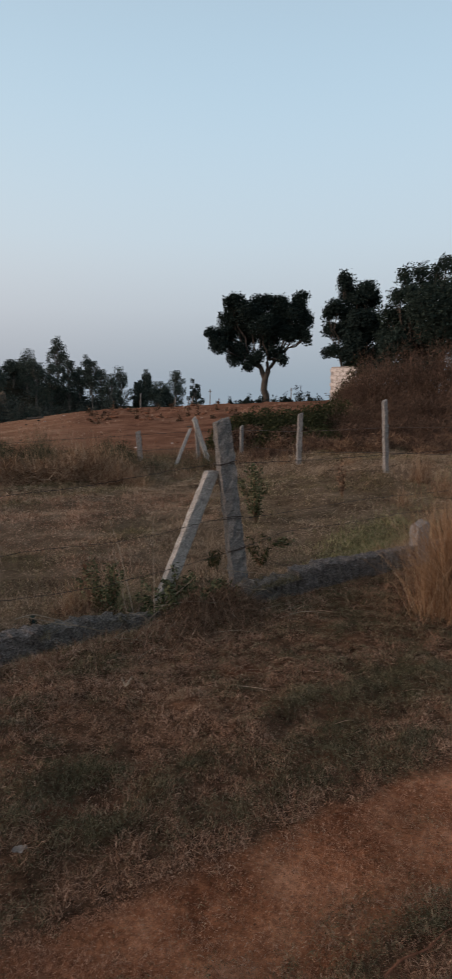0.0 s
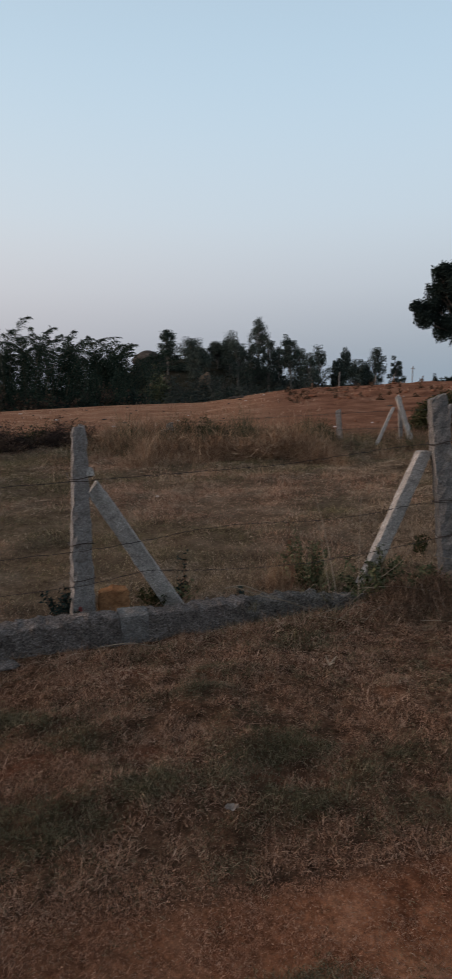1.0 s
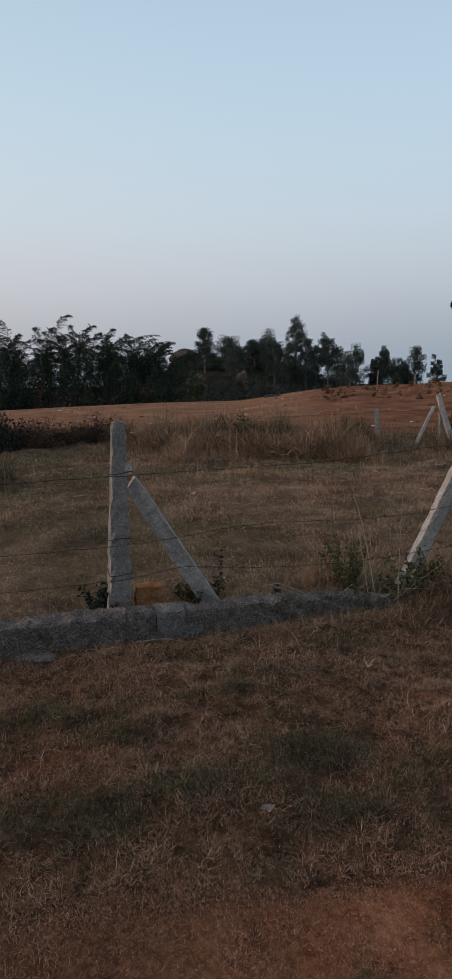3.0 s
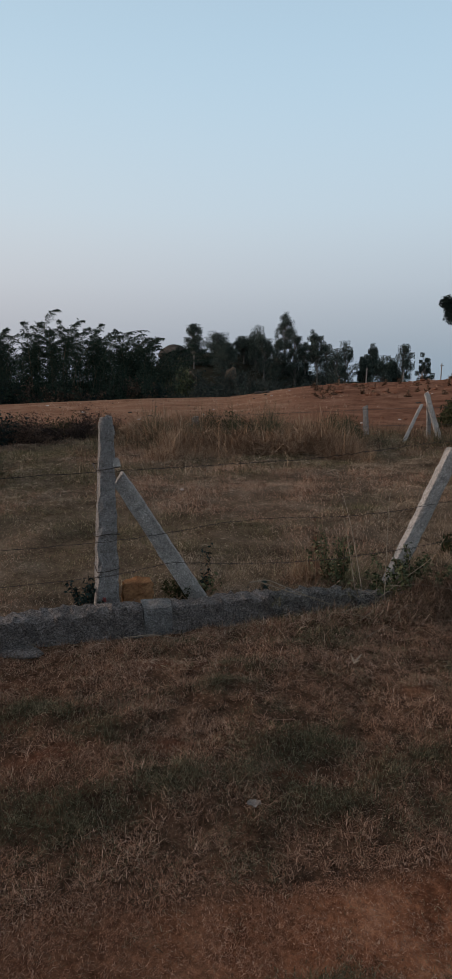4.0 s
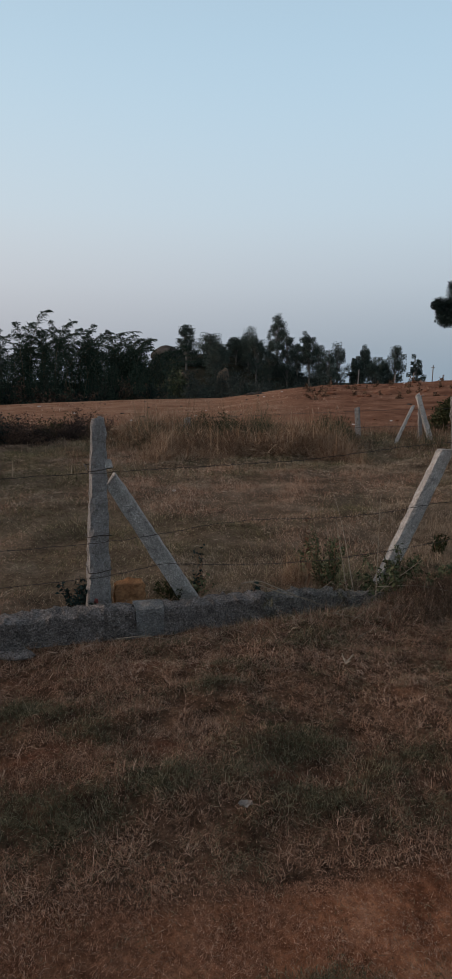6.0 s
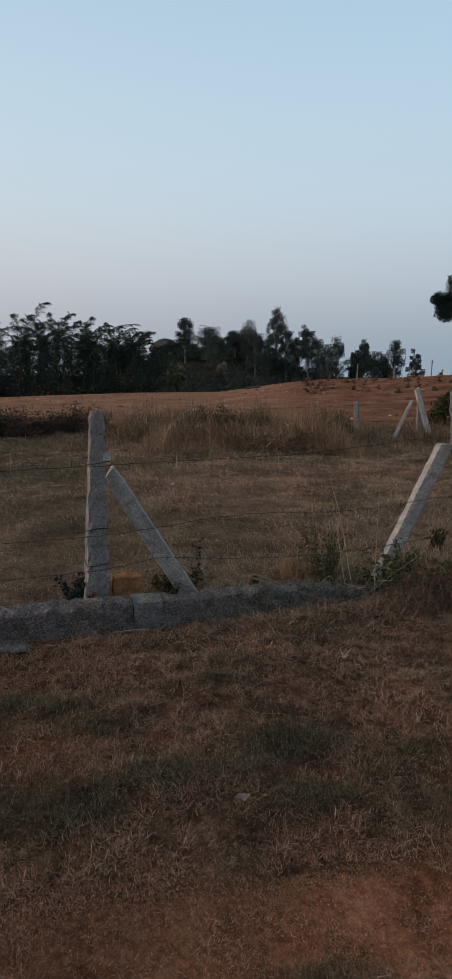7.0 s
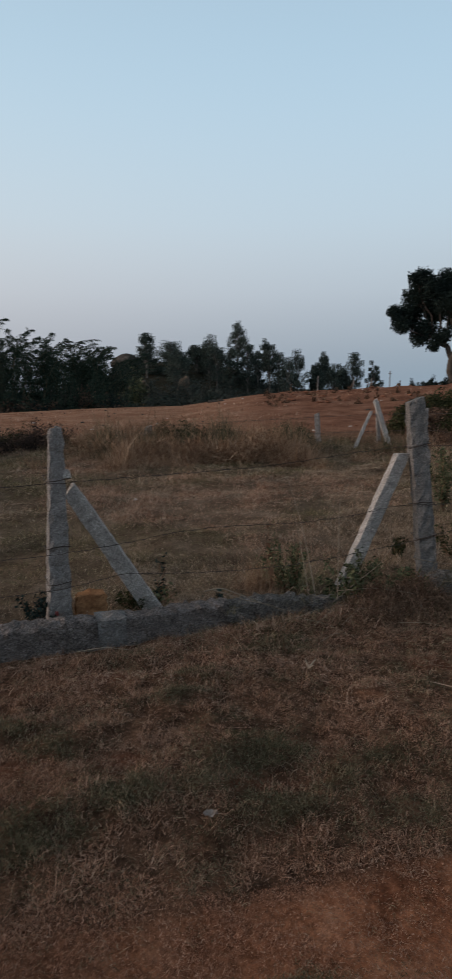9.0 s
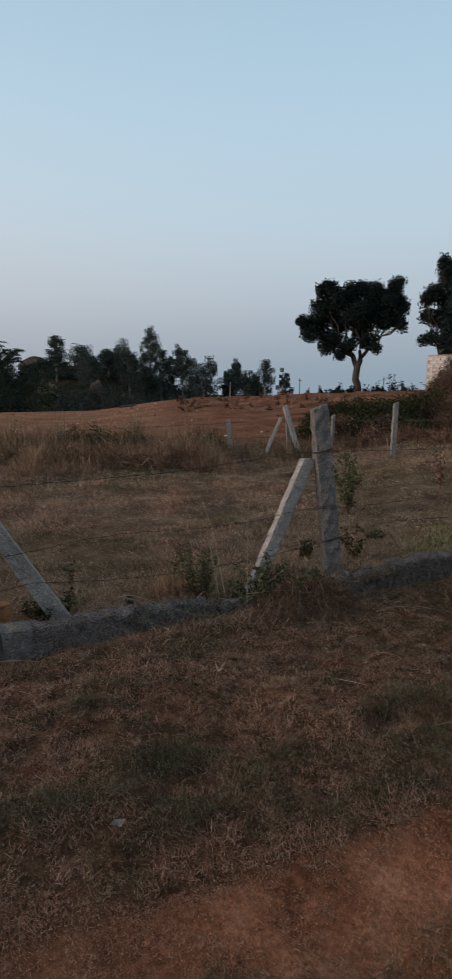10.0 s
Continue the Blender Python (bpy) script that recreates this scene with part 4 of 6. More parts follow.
def bamboo(az, r, top_el, seed, lean, n=12):
    """Culms that arch over and nod; each ends in a feather of drooping sprays above a dense skirt. The first culm's tip stands at az, top_el."""
    rng = np.random.default_rng(seed)
    x, y, z = on_ground(az, r)
    h = 1.6 + r * math.tan(radians(top_el)) - z
    ob = thing("bamboo_clump", (x, y, z - 0.1), "tall arching bamboo clump with feathery dark leaves", "bamboo", "bamboo clumps")
    right, ahead = np.array([math.cos(radians(az)), -math.sin(radians(az)), 0]), np.array([math.sin(radians(az)), math.cos(radians(az)), 0])
    roots, ways = [], []
    t = np.linspace(0, 1, 15)

    def at(ln, u):
        return np.array([np.interp(u, t, ln[:, i]) for i in range(3)])

    for k in range(n):
        over = right * (1.3 * lean if k == 0 else rng.normal(0.5, 2.4)) + ahead * rng.normal(0, 0.9)
        hh = h * (1.0 if k == 0 else rng.uniform(0.68, 0.95))
        base = -over if k == 0 else right * rng.normal(0, 1.0) + ahead * rng.normal(0, 0.7)
        nod = 0.085 + 0.045 * min(2.5, float(np.linalg.norm(over)))
        rise = (t - nod * t**6) / (1 - nod)
        ln = base + over * (t**2.6)[:, None] + np.stack([0 * t, 0 * t, hh * rise / rise.max()], -1) + rng.normal(0, 0.02, (15, 3))
        v, f = tube(ln, np.linspace(0.045, 0.008, 15), 5)
        piece("culm", v, f, CULM, ob)
        # the skirt: short sprays round the lower culm
        for u in rng.uniform(0.04, 0.74, 36 if az > -43 else 12):
            p = at(ln, u)
            b, reach = rng.uniform(0, 2 * math.pi), rng.uniform(0.35, 1.1)
            d = np.array([math.cos(b), math.sin(b), rng.uniform(-0.1, 0.5)]) * reach
            w = rng.uniform(0.1, 1, (14, 1))
            roots.append(p + d * w - [0, 0, 0.2] * w**2 + rng.normal(0, 0.10, (14, 3)))
            ways.append(np.tile(d, (14, 1)) * 0.4 + rng.normal(0, 0.45, (14, 3)) - [0, 0, 0.5])
        # the feather: sprays to both sides of the culm that hang down, shorter towards the tip
        side = right * rng.uniform(0.7, 1.0) + ahead * rng.normal(0, 0.5)
        many = 44 if k else 60
        for j, u in enumerate(np.linspace(0.46, 0.995, many)):
            p, g = at(ln, u), at(ln, min(1, u + 0.05)) - at(ln, u - 0.05)
            g /= np.linalg.norm(g)
            reach = rng.uniform(0.7, 1.1) * (0.14 + 0.72 * (1 - u**5))
            d = (g * 1.0 + side * (1 if j % 2 else -1) * rng.uniform(0.35, 0.9) + rng.normal(0, 0.2, 3)) * reach
            w = np.linspace(0.05, 1, 14)[:, None]
            line = p + d * w - np.array([0, 0, 0.55]) * reach * w**2
            roots.append(line + rng.normal(0, 0.02, (14, 3)))
            ways.append(d / reach * 0.5 - [0, 0, 0.65] + rng.normal(0, 0.3, (14, 3)))
    v, f = aimed_leaves(np.concatenate(roots), np.concatenate(ways), 0.20, 0.24, rng)
    piece("foliage", v, f, LEAF_BAMBOO, ob)
    return ob


# bearing and height of the tallest tip, lean to the right, metres further back
for i, (az, el_, lean, dr) in enumerate([(-46.5, 4.0, 0.8, 2), (-44.4, 4.3, -0.8, 3), (-42.3, 4.05, 0.9, 0), (-40.6, 4.75, -0.9, 3), (-39.2, 3.7, 0.5, 5), (-37.8, 4.25, -0.4, 1), (-36.3, 4.25, 1.0, 4), (-34.9, 5.3, 1.7, 1), (-33.3, 4.25, 1.2, 0), (-32.3, 3.9, -0.5, 5), (-31.2, 4.2, 0.9, 3), (-30.1, 3.7, -0.7, 1), (-28.8, 3.5, 1.1, 4), (-27.5, 2.9, 0.8, 2), (-26.4, 2.95, 1.5, 4)]):
    bamboo(az, 60 + dr, el_, 300 + i, lean)


def bush(az, r, w, h, n, leaf, seed, label, leaf_mat, twigs=40, slim=0.5, name="bush", group="", twig_mat=None, depth=1.0, at=None, thick=1.0, fill=0.0, loose=0.06, wiry=False):
    rng = np.random.default_rng(seed)
    x, y, z = on_ground(az, r) if at is None else (at[0], at[1], float(height(at[0], at[1])))
    ob = thing(name, (x, y, z - 0.03), label, "bush", group)
    k = max(8, twigs)
    d = rng.normal(0, 1, (k, 3))
    d[:, 2] = np.abs(d[:, 2])
    d /= np.linalg.norm(d, axis=1)[:, None]
    tips = d * rng.uniform(0.45, 1.0, (k, 1)) * np.array([w / 2, w / 2 * depth, h])
    tw = [tube(bent(rng.normal(0, w * 0.08, 3) * [1, 1, 0], q, rng, 0.05 * h, 4), np.linspace(0.016, 0.005, 4) * max(0.3, h / 2) * thick, 4) for q in tips]
    v, f = joined(tw)
    tagged(piece("twigwork", v, f, twig_mat or BARK, ob), kind="stuff")
    pick = rng.integers(0, k, n)
    u = rng.uniform(0.35, 1.05, (n, 1))
    c = tips[pick] * u + rng.normal(0, 1, (n, 3)) * np.array([w, w * depth, h]) * loose
    m = int(n * fill)
    if m:
        d = rng.normal(0, 1, (m, 3))
        d /= np.linalg.norm(d, axis=1)[:, None]
        bump = (0.38 if wiry else 0.80) + (1.0 if wiry else 0.30) * fbm(d[:, 0] * 3 + 9, d[:, 1] * 3 + d[:, 2] * 2, seed % 50, 3)
        c[:m] = d * (bump * rng.uniform(0.15, 1.0, m) ** 0.4)[:, None] * np.array([w / 2, w / 2 * depth, h])
    c[:, 2] = np.abs(c[:, 2])
    if wiry:
        v, f = aimed_leaves(c, c / np.array([w, w, h]) + rng.normal(0, 0.9, (n, 3)) + [0, 0, 0.1], leaf, slim, rng)
    else:
        v, f = leaves(c, leaf, rng, 0.1, slim)
    piece("foliage", v, f, leaf_mat, ob)
    return ob


rng = np.random.default_rng(7)
# scrub below the far trees and over the hill
for i in range(60):
    az = -29 + 27.5 * (i + rng.uniform(0, 1)) / 60
    r = rng.uniform(84, 108)
    tall = np.interp(az, [-29, -24, -18, -12, -9, -2], [6.0, 5.8, 6.2, 5.2, 4.4, 3.2])
    bush(az, r, rng.uniform(5, 8), tall * rng.uniform(0.65, 1.1), 1700, 0.36, 400 + i, "dark scrub at the foot of the wooded hill", FAR_LEAF if i % 4 else LEAF_TEAL, 24, 0.34, name="far_scrub", group="far scrub")
for i in range(56):
    az = -30 + 22 * rng.uniform(0, 1)
    bush(az, rng.uniform(112, 142), rng.uniform(6, 9), rng.uniform(2.0, 3.2), 1700, 0.36, 2400 + i, "dark scrub on the wooded hill", FAR_LEAF if i % 4 else LEAF_TEAL, 20, 0.34, name="far_scrub", group="far scrub")
bush(-24.3, 100, 7, 6.5, 2200, 0.4, 2490, "pale yellow-green bush on the wooded hill", LEAF_WEED, 30, name="pale_bush")
for i in range(34):
    az = -48 + 22 * (i + rng.uniform(0, 1)) / 34
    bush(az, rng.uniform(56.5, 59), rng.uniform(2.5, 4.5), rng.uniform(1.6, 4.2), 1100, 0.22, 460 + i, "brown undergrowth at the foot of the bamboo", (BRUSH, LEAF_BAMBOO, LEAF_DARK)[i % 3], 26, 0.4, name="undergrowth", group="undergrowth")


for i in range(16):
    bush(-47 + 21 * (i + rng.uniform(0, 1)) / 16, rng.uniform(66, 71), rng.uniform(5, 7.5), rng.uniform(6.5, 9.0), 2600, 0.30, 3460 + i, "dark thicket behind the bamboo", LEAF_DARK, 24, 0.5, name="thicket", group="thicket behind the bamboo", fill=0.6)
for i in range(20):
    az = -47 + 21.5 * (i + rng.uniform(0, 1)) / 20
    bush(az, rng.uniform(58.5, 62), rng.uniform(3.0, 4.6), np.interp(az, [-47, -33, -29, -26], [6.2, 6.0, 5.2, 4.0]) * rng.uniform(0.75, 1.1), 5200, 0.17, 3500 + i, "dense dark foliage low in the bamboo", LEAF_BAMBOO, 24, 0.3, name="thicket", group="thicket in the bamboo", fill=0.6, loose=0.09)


def boulder(az, r, size, seed, label, lift=0.0, material=BOULDER, name="boulder", at=None, crag=1.0, domed=False):
    """A rounded, faceted rock."""
    rng = np.random.default_rng(seed)
    x, y, z = on_ground(az, r) if at is None else (at[0], at[1], float(height(at[0], at[1])))
    bm = bmesh.new()
    bmesh.ops.create_icosphere(bm, subdivisions=4 if size[0] > 0.5 else 2, radius=1.0)
    off = rng.uniform(-50, 50, 3)
    for q in bm.verts:
        n1 = noise.noise(Vector(off) + q.co * 1.1)
        n2 = noise.noise(Vector(off) + q.co * 3.1)
        q.co *= 1 + crag * (0.17 * n1 + 0.08 * n2)
        if not domed:
            q.co.z = 0.82 * math.tanh(1.35 * q.co.z)
        q.co.x, q.co.y, q.co.z = q.co.x * size[0], q.co.y * size[1], q.co.z * size[2]
    me = bpy.data.meshes.new(name)
    bm.to_mesh(me)
    bm.free()
    me.materials.append(material)
    ob = new(name, me)
    ob.location = (x, y, z + size[2] * 0.55 + lift)
    ob.rotation_euler = (0, 0, rng.uniform(0, 6.28))
    return tagged(ob, label, "rock", "hill boulders" if name == "boulder" else "loose stones")


# the hilltop boulder and pale rocks among the scrub
hx, hy, hz = on_ground(-24.9, 138)
tall = 1.6 + 138 * math.tan(radians(2.3)) - hz
boulder(-24.9, 138, (4.4, 3.0, tall / 1.5), 601, "big rounded grey boulder on the hilltop", domed=True)
rng = np.random.default_rng(23)
for i, (az, el_, w, count) in enumerate([(-23.6, 0.1, 0.8, 3), (-19.85, 0.45, 0.65, 7)]):
    for k in range(count):
        a = az + rng.normal(0, 0.28)
        r = 102 + rng.normal(0, 0.6)
        z = on_ground(a, r)[2]
        tall = 1.6 + r * math.tan(radians(el_ - 0.20 * k)) - z
        boulder(a, r, (w * rng.uniform(0.6, 1.5), w, tall / 1.32), 610 + 10 * i + k, "tan weathered rock outcrop among the scrub", material=OCHRE_ROCK, crag=2.6)

# ---- on the red field ----
for i, (az, r, h) in enumerate([(-7.8, 50, 1.30), (-4.67, 50, 0.87), (-3.1, 50, 0.80)]):
    x, y, z = on_ground(az, r)
    zt = 1.6 + r * math.tan(radians((0.23, -0.10, -0.02)[i]))
    stone_bar("fence_post", (x, y, z - 0.3), (x + 0.05, y, zt), 0.08, 0.08, 30, 90 + i, "pale boundary post beyond the red field's crest", "boundary posts", taper=0.8)
for i, (az, e1) in enumerate([(-1.52, 0.62), (5.85, 0.75)]):
    x, y, z = on_ground(az, 75)
    zt = 1.6 + 75 * math.tan(radians(e1))
    pole = thing("utility_pole", (x, y, z - 0.3), "thin grey utility pole far behind the field", "pole", "utility poles")
    v, f = tube([(0, 0, 0), (0.04, 0, (zt - z) * 0.5), (0.1, 0, zt - z + 0.3)], [0.08, 0.07, 0.055], 8)
    piece("pole_shaft", v, f, GRANITE, pole)
    v, f = tube([(-0.1, 0, zt - z + 0.05), (0.3, 0, zt - z + 0.05)], [0.04, 0.04], 6)
    piece("cross_arm", v, f, GRANITE, pole)
rng = np.random.default_rng(17)
for i in range(9):
    a = rng.uniform(-1, 1, 2)
    x, y, z = on_ground(-17 + a[0] * 0.7, 43 + a[1])
    boulder(0, 0, (rng.uniform(0.1, 0.35), rng.uniform(0.1, 0.3), rng.uniform(0.06, 0.14)), 640 + i, "stone of a small rubble heap on the red field", at=(x, y), name="stone")
for i in range(44):
    az, r = rng.uniform(-42, 2), rng.uniform(17, 43)
    x, y, z = on_ground(az, r)
    s = rng.uniform(0.03, 0.09)
    boulder(0, 0, (s * rng.uniform(0.8, 1.6), s, s * 0.6), 6600 + i, "small stone on the red field", at=(x, y), name="stone", material=BOULDER if i % 3 else PLASTER)
for i in range(90):
    az, r = rng.uniform(-44, 8), rng.uniform(16.2, 22)
    x, y, z = on_ground(az, r)
    s = rng.uniform(0.02, 0.06)
    boulder(0, 0, (s * rng.uniform(0.9, 1.7), s, s * 0.6), 7600 + i, "red-brown earth clod on the graded field", at=(x, y), name="clod", material=CLOD)
for i, (az, el_) in enumerate([(-11.4, -1.25), (-8.5, -0.85)]):
    r = 62
    x, y, z = on_ground(az, r)
    zt = 1.6 + r * math.tan(radians(el_))
    boulder(0, 0, ((2.2, 1.1)[i], 1.0, (zt - z) / 1.45), 730 + i, "low pale grey rubble heap behind the crest", at=(x, y), name="stone", material=BOULDER)
for i in range(50):
    x, y, z = on_ground(rng.uniform(-13, 4), rng.uniform(30, 44))
    s = rng.uniform(0.05, 0.15)
    boulder(0, 0, (s * rng.uniform(0.9, 1.7), s, s * 0.6), 7700 + i, "lump of red earth on the field's rough bank", at=(x, y), name="clod", material=CLOD)
for i in range(30):
    az, r = rng.uniform(-12.5, 1), rng.uniform(30, 43)
    s = rng.uniform(0.25, 0.8)
    bush(az, r, s * 0.8, s * 0.9, 160, 0.09, 750 + i, "small dry weed on the red field", LEAF_BROWN, 12, 0.4, name="field_weed", group="field weeds")
for i in range(14):
    az = -0.5 + 9 * (i + rng.uniform(0, 1)) / 14
    bush(az, 47 + rng.uniform(-1, 2), rng.uniform(0.8, 1.6), rng.uniform(0.4, 1.0) * (2.0 if 4.5 < az < 8 and i % 2 else 1.0), 300, 0.14, 780 + i, "low green weed on the crest", LEAF_DARK, 16, 0.5, name="field_weed", group="field weeds")

# the pale block wall
wall = thing("block_wall", on_ground(9.42, 36), "pale unplastered block wall of a small roofless hut", "wall")
WALL_TURN = -38
wx, wy = math.cos(radians(WALL_TURN)), math.sin(radians(WALL_TURN))
top = 1.6 + 36 * math.tan(radians(2.66)) - wall.location.z
v, f = hewn(top - 0.05, 1.5, 0.16, 800, 1.0, 0.004, 5, 0.0)
core = piece("mortar_core", v, f, MORTAR, wall)
core.matrix_basis = pose(0.77 * wx, 0.77 * wy, 0.0, 0, 0, WALL_TURN)
bv, bf = hewn(0.185, 0.385, 0.20, 801, 1.0, 0.006, 3, 0.0)
block_mesh = mesh_of("block", bv, bf)
block_mesh.materials.append(PLASTER)
for row in range(int(top / 0.2)):
    for k in range(8):
        u = 0.2 + 0.4 * k + (0.2 if row % 2 else 0.0)
        if u > 1.5:
            continue
        b = new("block", block_mesh)
        b.parent = wall
        b.matrix_basis = pose(u * wx, u * wy, row * 0.2 + random.uniform(-0.004, 0.004), 0, 0, WALL_TURN)

# dry brown brush beyond the far fence
for i, (az, r, top_el, w) in enumerate([(11.2, 22, 0.9, 1.6), (12.3, 23, 2.1, 2.0), (13.4, 22, 3.0, 2.5), (14.8, 23, 3.5, 3.0), (16.4, 22, 3.75, 3.2), (18.2, 23, 4.1, 3.4), (20.2, 22, 4.5, 3.6), (22.4, 22, 4.4, 3.6),
                                    (11.2, 19, -1.2, 2.4), (13.4, 18.8, -0.6, 2.6), (15.8, 18.5, 0.2, 2.8), (18.2, 18.8, 0.6, 2.8), (20.8, 18.5, 0.6, 3.0), (12.2, 16.8, -2.6, 1.8), (14.4, 16.6, -2.4, 1.8), (16.8, 16.6, -2.0, 2.0), (19.2, 16.6, -2.0, 2.0), (21.4, 16.6, -2.0, 2.0)]):
    z = on_ground(az, r)[2]
    h = 1.6 + r * math.tan(radians(top_el)) - z
    bush(az, r, w, h * 1.10, 20000 if i < 8 else 12000, 0.17, 500 + i, "tangled dry brown brush mound", BRUSH, 240, 0.055, fill=0.68, loose=0.08, wiry=True, name="dry_brush", group="dry brush", twig_mat=BRUSH, thick=1.0)
for i, (az, r, w, top_el, kind) in enumerate([(10.9, 33, 1.6, 2.2, 0), (11.6, 32, 1.8, 3.2, 1), (12.4, 31, 2.0, 3.9, 0), (10.4, 30, 1.5, 0.9, 1), (11.4, 29, 1.7, 1.8, 0)]):
    z = on_ground(az, r)[2]
    bush(az, r, w, 1.6 + r * math.tan(radians(top_el)) - z, 4200, (0.2, 0.13)[kind], 1700 + i, ("tall twiggy brush before the block wall", "dark leafy shrub before the block wall")[kind], (BRUSH, LEAF_OLIVE)[kind], 70, (0.06, 0.5)[kind], fill=0.3, loose=0.09, wiry=kind == 0, name="wall_brush", group="brush by the wall", twig_mat=BRUSH, thick=0.6)
for i, (az, r, w, top_el) in enumerate([(0.3, 18, 1.3, -1.9), (1.6, 18, 1.5, -1.2), (3.2, 18.5, 1.8, -0.75), (5.0, 18, 1.9, -0.8), (6.8, 18.5, 2.0, -0.7), (8.6, 19.5, 2.0, -0.3), (9.8, 19.5, 2.0, 0.0), (2.2, 17.0, 1.4, -2.4), (4.2, 16.8, 1.5, -2.6), (6.2, 16.8, 1.6, -2.4), (8.2, 16.6, 1.6, -2.6)]):
    z = on_ground(az, r)[2]
    h = 1.6 + r * math.tan(radians(top_el)) - z
    bush(az, r, w * 1.15, h, 6500, 0.080, 530 + i, "dark green leafy bush behind the far fence", LEAF_OLIVE if i < 7 else (LEAF_OLIVE, BRUSH)[i % 2], 50, 0.6, fill=0.75, loose=0.04, name="green_bush", group="green bushes")
for i in range(18):
    az, r = 3.5 + 19 * (i + rng.uniform(0, 1)) / 18, rng.uniform(13.2, 15.6)
    bush(az, r, rng.uniform(0.7, 1.3), rng.uniform(0.2, 0.5), 1500, 0.16, 1600 + i, "low dry brown undergrowth by the far fence", (BRUSH, LEAF_BROWN)[i % 2], 40, 0.06, name="low_brush", group="low brush", twig_mat=BRUSH, thick=0.5, wiry=True)
# blackened brush along the plot's far left
for i in range(16):
    az = -45 + 14.5 * (i + rng.uniform(0, 1)) / 16
    r = rng.uniform(14.3, 16.2)
    bush(az, r, rng.uniform(0.9, 1.5), rng.uniform(0.45, 0.85), 2600, 0.06, 560 + i, "low blackened brush by the red field", (CHAR, CHAR, LEAF_OLIVE, BRUSH)[i % 4], 60, 0.3, name="burnt_brush", group="burnt brush", twig_mat=CHAR)
for i, (az, r, w, h) in enumerate([(-41.5, 14.5, 1.4, 0.9), (-39.6, 15, 1.2, 0.75), (-43.5, 14, 1.6, 1.0)]):
    bush(az, r, w, h, 1800, 0.07, 580 + i, "low dark green bush at the plot's edge", LEAF_DARK, 40, 0.5, name="green_bush", group="green bushes")
for i in range(14):
    az = -44 + 13 * rng.uniform(0, 1)
    x, y, z = on_ground(az, rng.uniform(16.4, 18.5))
    s = rng.uniform(0.03, 0.09)
    boulder(0, 0, (s * 1.4, s, s * 0.7), 830 + i, "pale stone on the red field's edge", at=(x, y), name="stone", material=BOULDER)
# ---- grass ----


def turf(name, x, y, length, width, lean, rng, material, label, segments=1, curl=0.6, z=None):
    v, f = blades(x, y, length, width, lean, rng, z, segments, curl)
    ob = piece(name, v, f, material)
    return tagged(ob, label, "grass", kind="stuff")


rng = np.random.default_rng(11)


def scatter(n, x0, x1, y0, y1):
    return rng.uniform(x0, x1, n), rng.uniform(y0, y1, n)


def tufted(n, x0, x1, y0, y1, per, spread):
    """Roots gathered in tufts."""
    cx, cy = scatter(n, x0, x1, y0, y1)
    m = rng.integers(per // 3, per, n)
    x, y = np.repeat(cx, m), np.repeat(cy, m)
    size = np.repeat(rng.uniform(0.5, 1.3, n), m)
    return x + rng.normal(0, spread, len(x)) * size, y + rng.normal(0, spread, len(x)) * size, size


def track_s(x, y):
    return (x - TRACK_P[0]) * TRACK_N[0] + (y - TRACK_P[1]) * TRACK_N[1]


def kerb_s(x, y):
    """Metres behind the fence line; minus on the road's side."""
    return -(x - 0.03) * FY + (y - 4.80) * FX


def in_sight(x, y):
    az = np.degrees(np.arctan2(x, y))
    return (az > -47) & (az < 25)


def fanned(n, r0, r1, per, spread):
    """Tufts over the stretch of verge beside the standing place, thicker close by."""
    az, u = np.radians(rng.uniform(-48, 26, n)), rng.uniform(0, 1, n)
    r = (r0**1.45 + u * (r1**1.45 - r0**1.45)) ** (1 / 1.45)
    m = rng.integers(per // 3, per, n)
    x, y = np.repeat(r * np.sin(az), m), np.repeat(r * np.cos(az), m)
    size = np.repeat(rng.uniform(0.5, 1.3, n), m)
    return x + rng.normal(0, spread, len(x)) * size, y + rng.normal(0, spread, len(x)) * size, size


def thrown(n, r0, r1):
    """Places over the verge in view, thicker close by."""
    az, u = np.radians(rng.uniform(-48, 26, n)), rng.uniform(0, 1, n)
    r = (r0**1.45 + u * (r1**1.45 - r0**1.45)) ** (1 / 1.45)
    return r * np.sin(az), r * np.cos(az)


def straw(name, x, y, way, length, width, rise, bend, material, label, parts=3, lift=0.0):
    v, f = strands(x, y, way, length, width, rise, bend, rng, parts, lift)
    return tagged(piece(name, v, f, material), label, "grass", kind="stuff")


def wisps(name, cx, cy, per, gather, long, wide, material, label, parts=3, rise=0.03):
    """Bundles of curled straws, each bundle combed one way."""
    m = rng.integers(max(2, per // 3), per + 1, len(cx))
    n = m.sum()
    x, y = np.repeat(cx, m) + rng.normal(0, gather, n), np.repeat(cy, m) + rng.normal(0, gather, n)
    way = np.repeat(rng.uniform(0, 2 * math.pi, len(cx)), m) + rng.normal(0, 0.7, n)
    return straw(name, x, y, way, rng.uniform(0.35, 1.0, n) ** 1.5 * long, rng.uniform(0.6, 1.0, n) * wide, rng.uniform(0.2, 1.0, n) * rise, rng.normal(0, 1.7, n), material, label, parts)


# the verge: short dry turf with green patches, thin on the track
x, y, sz = fanned(66000, 1.25, 6.6, 20, 0.026)
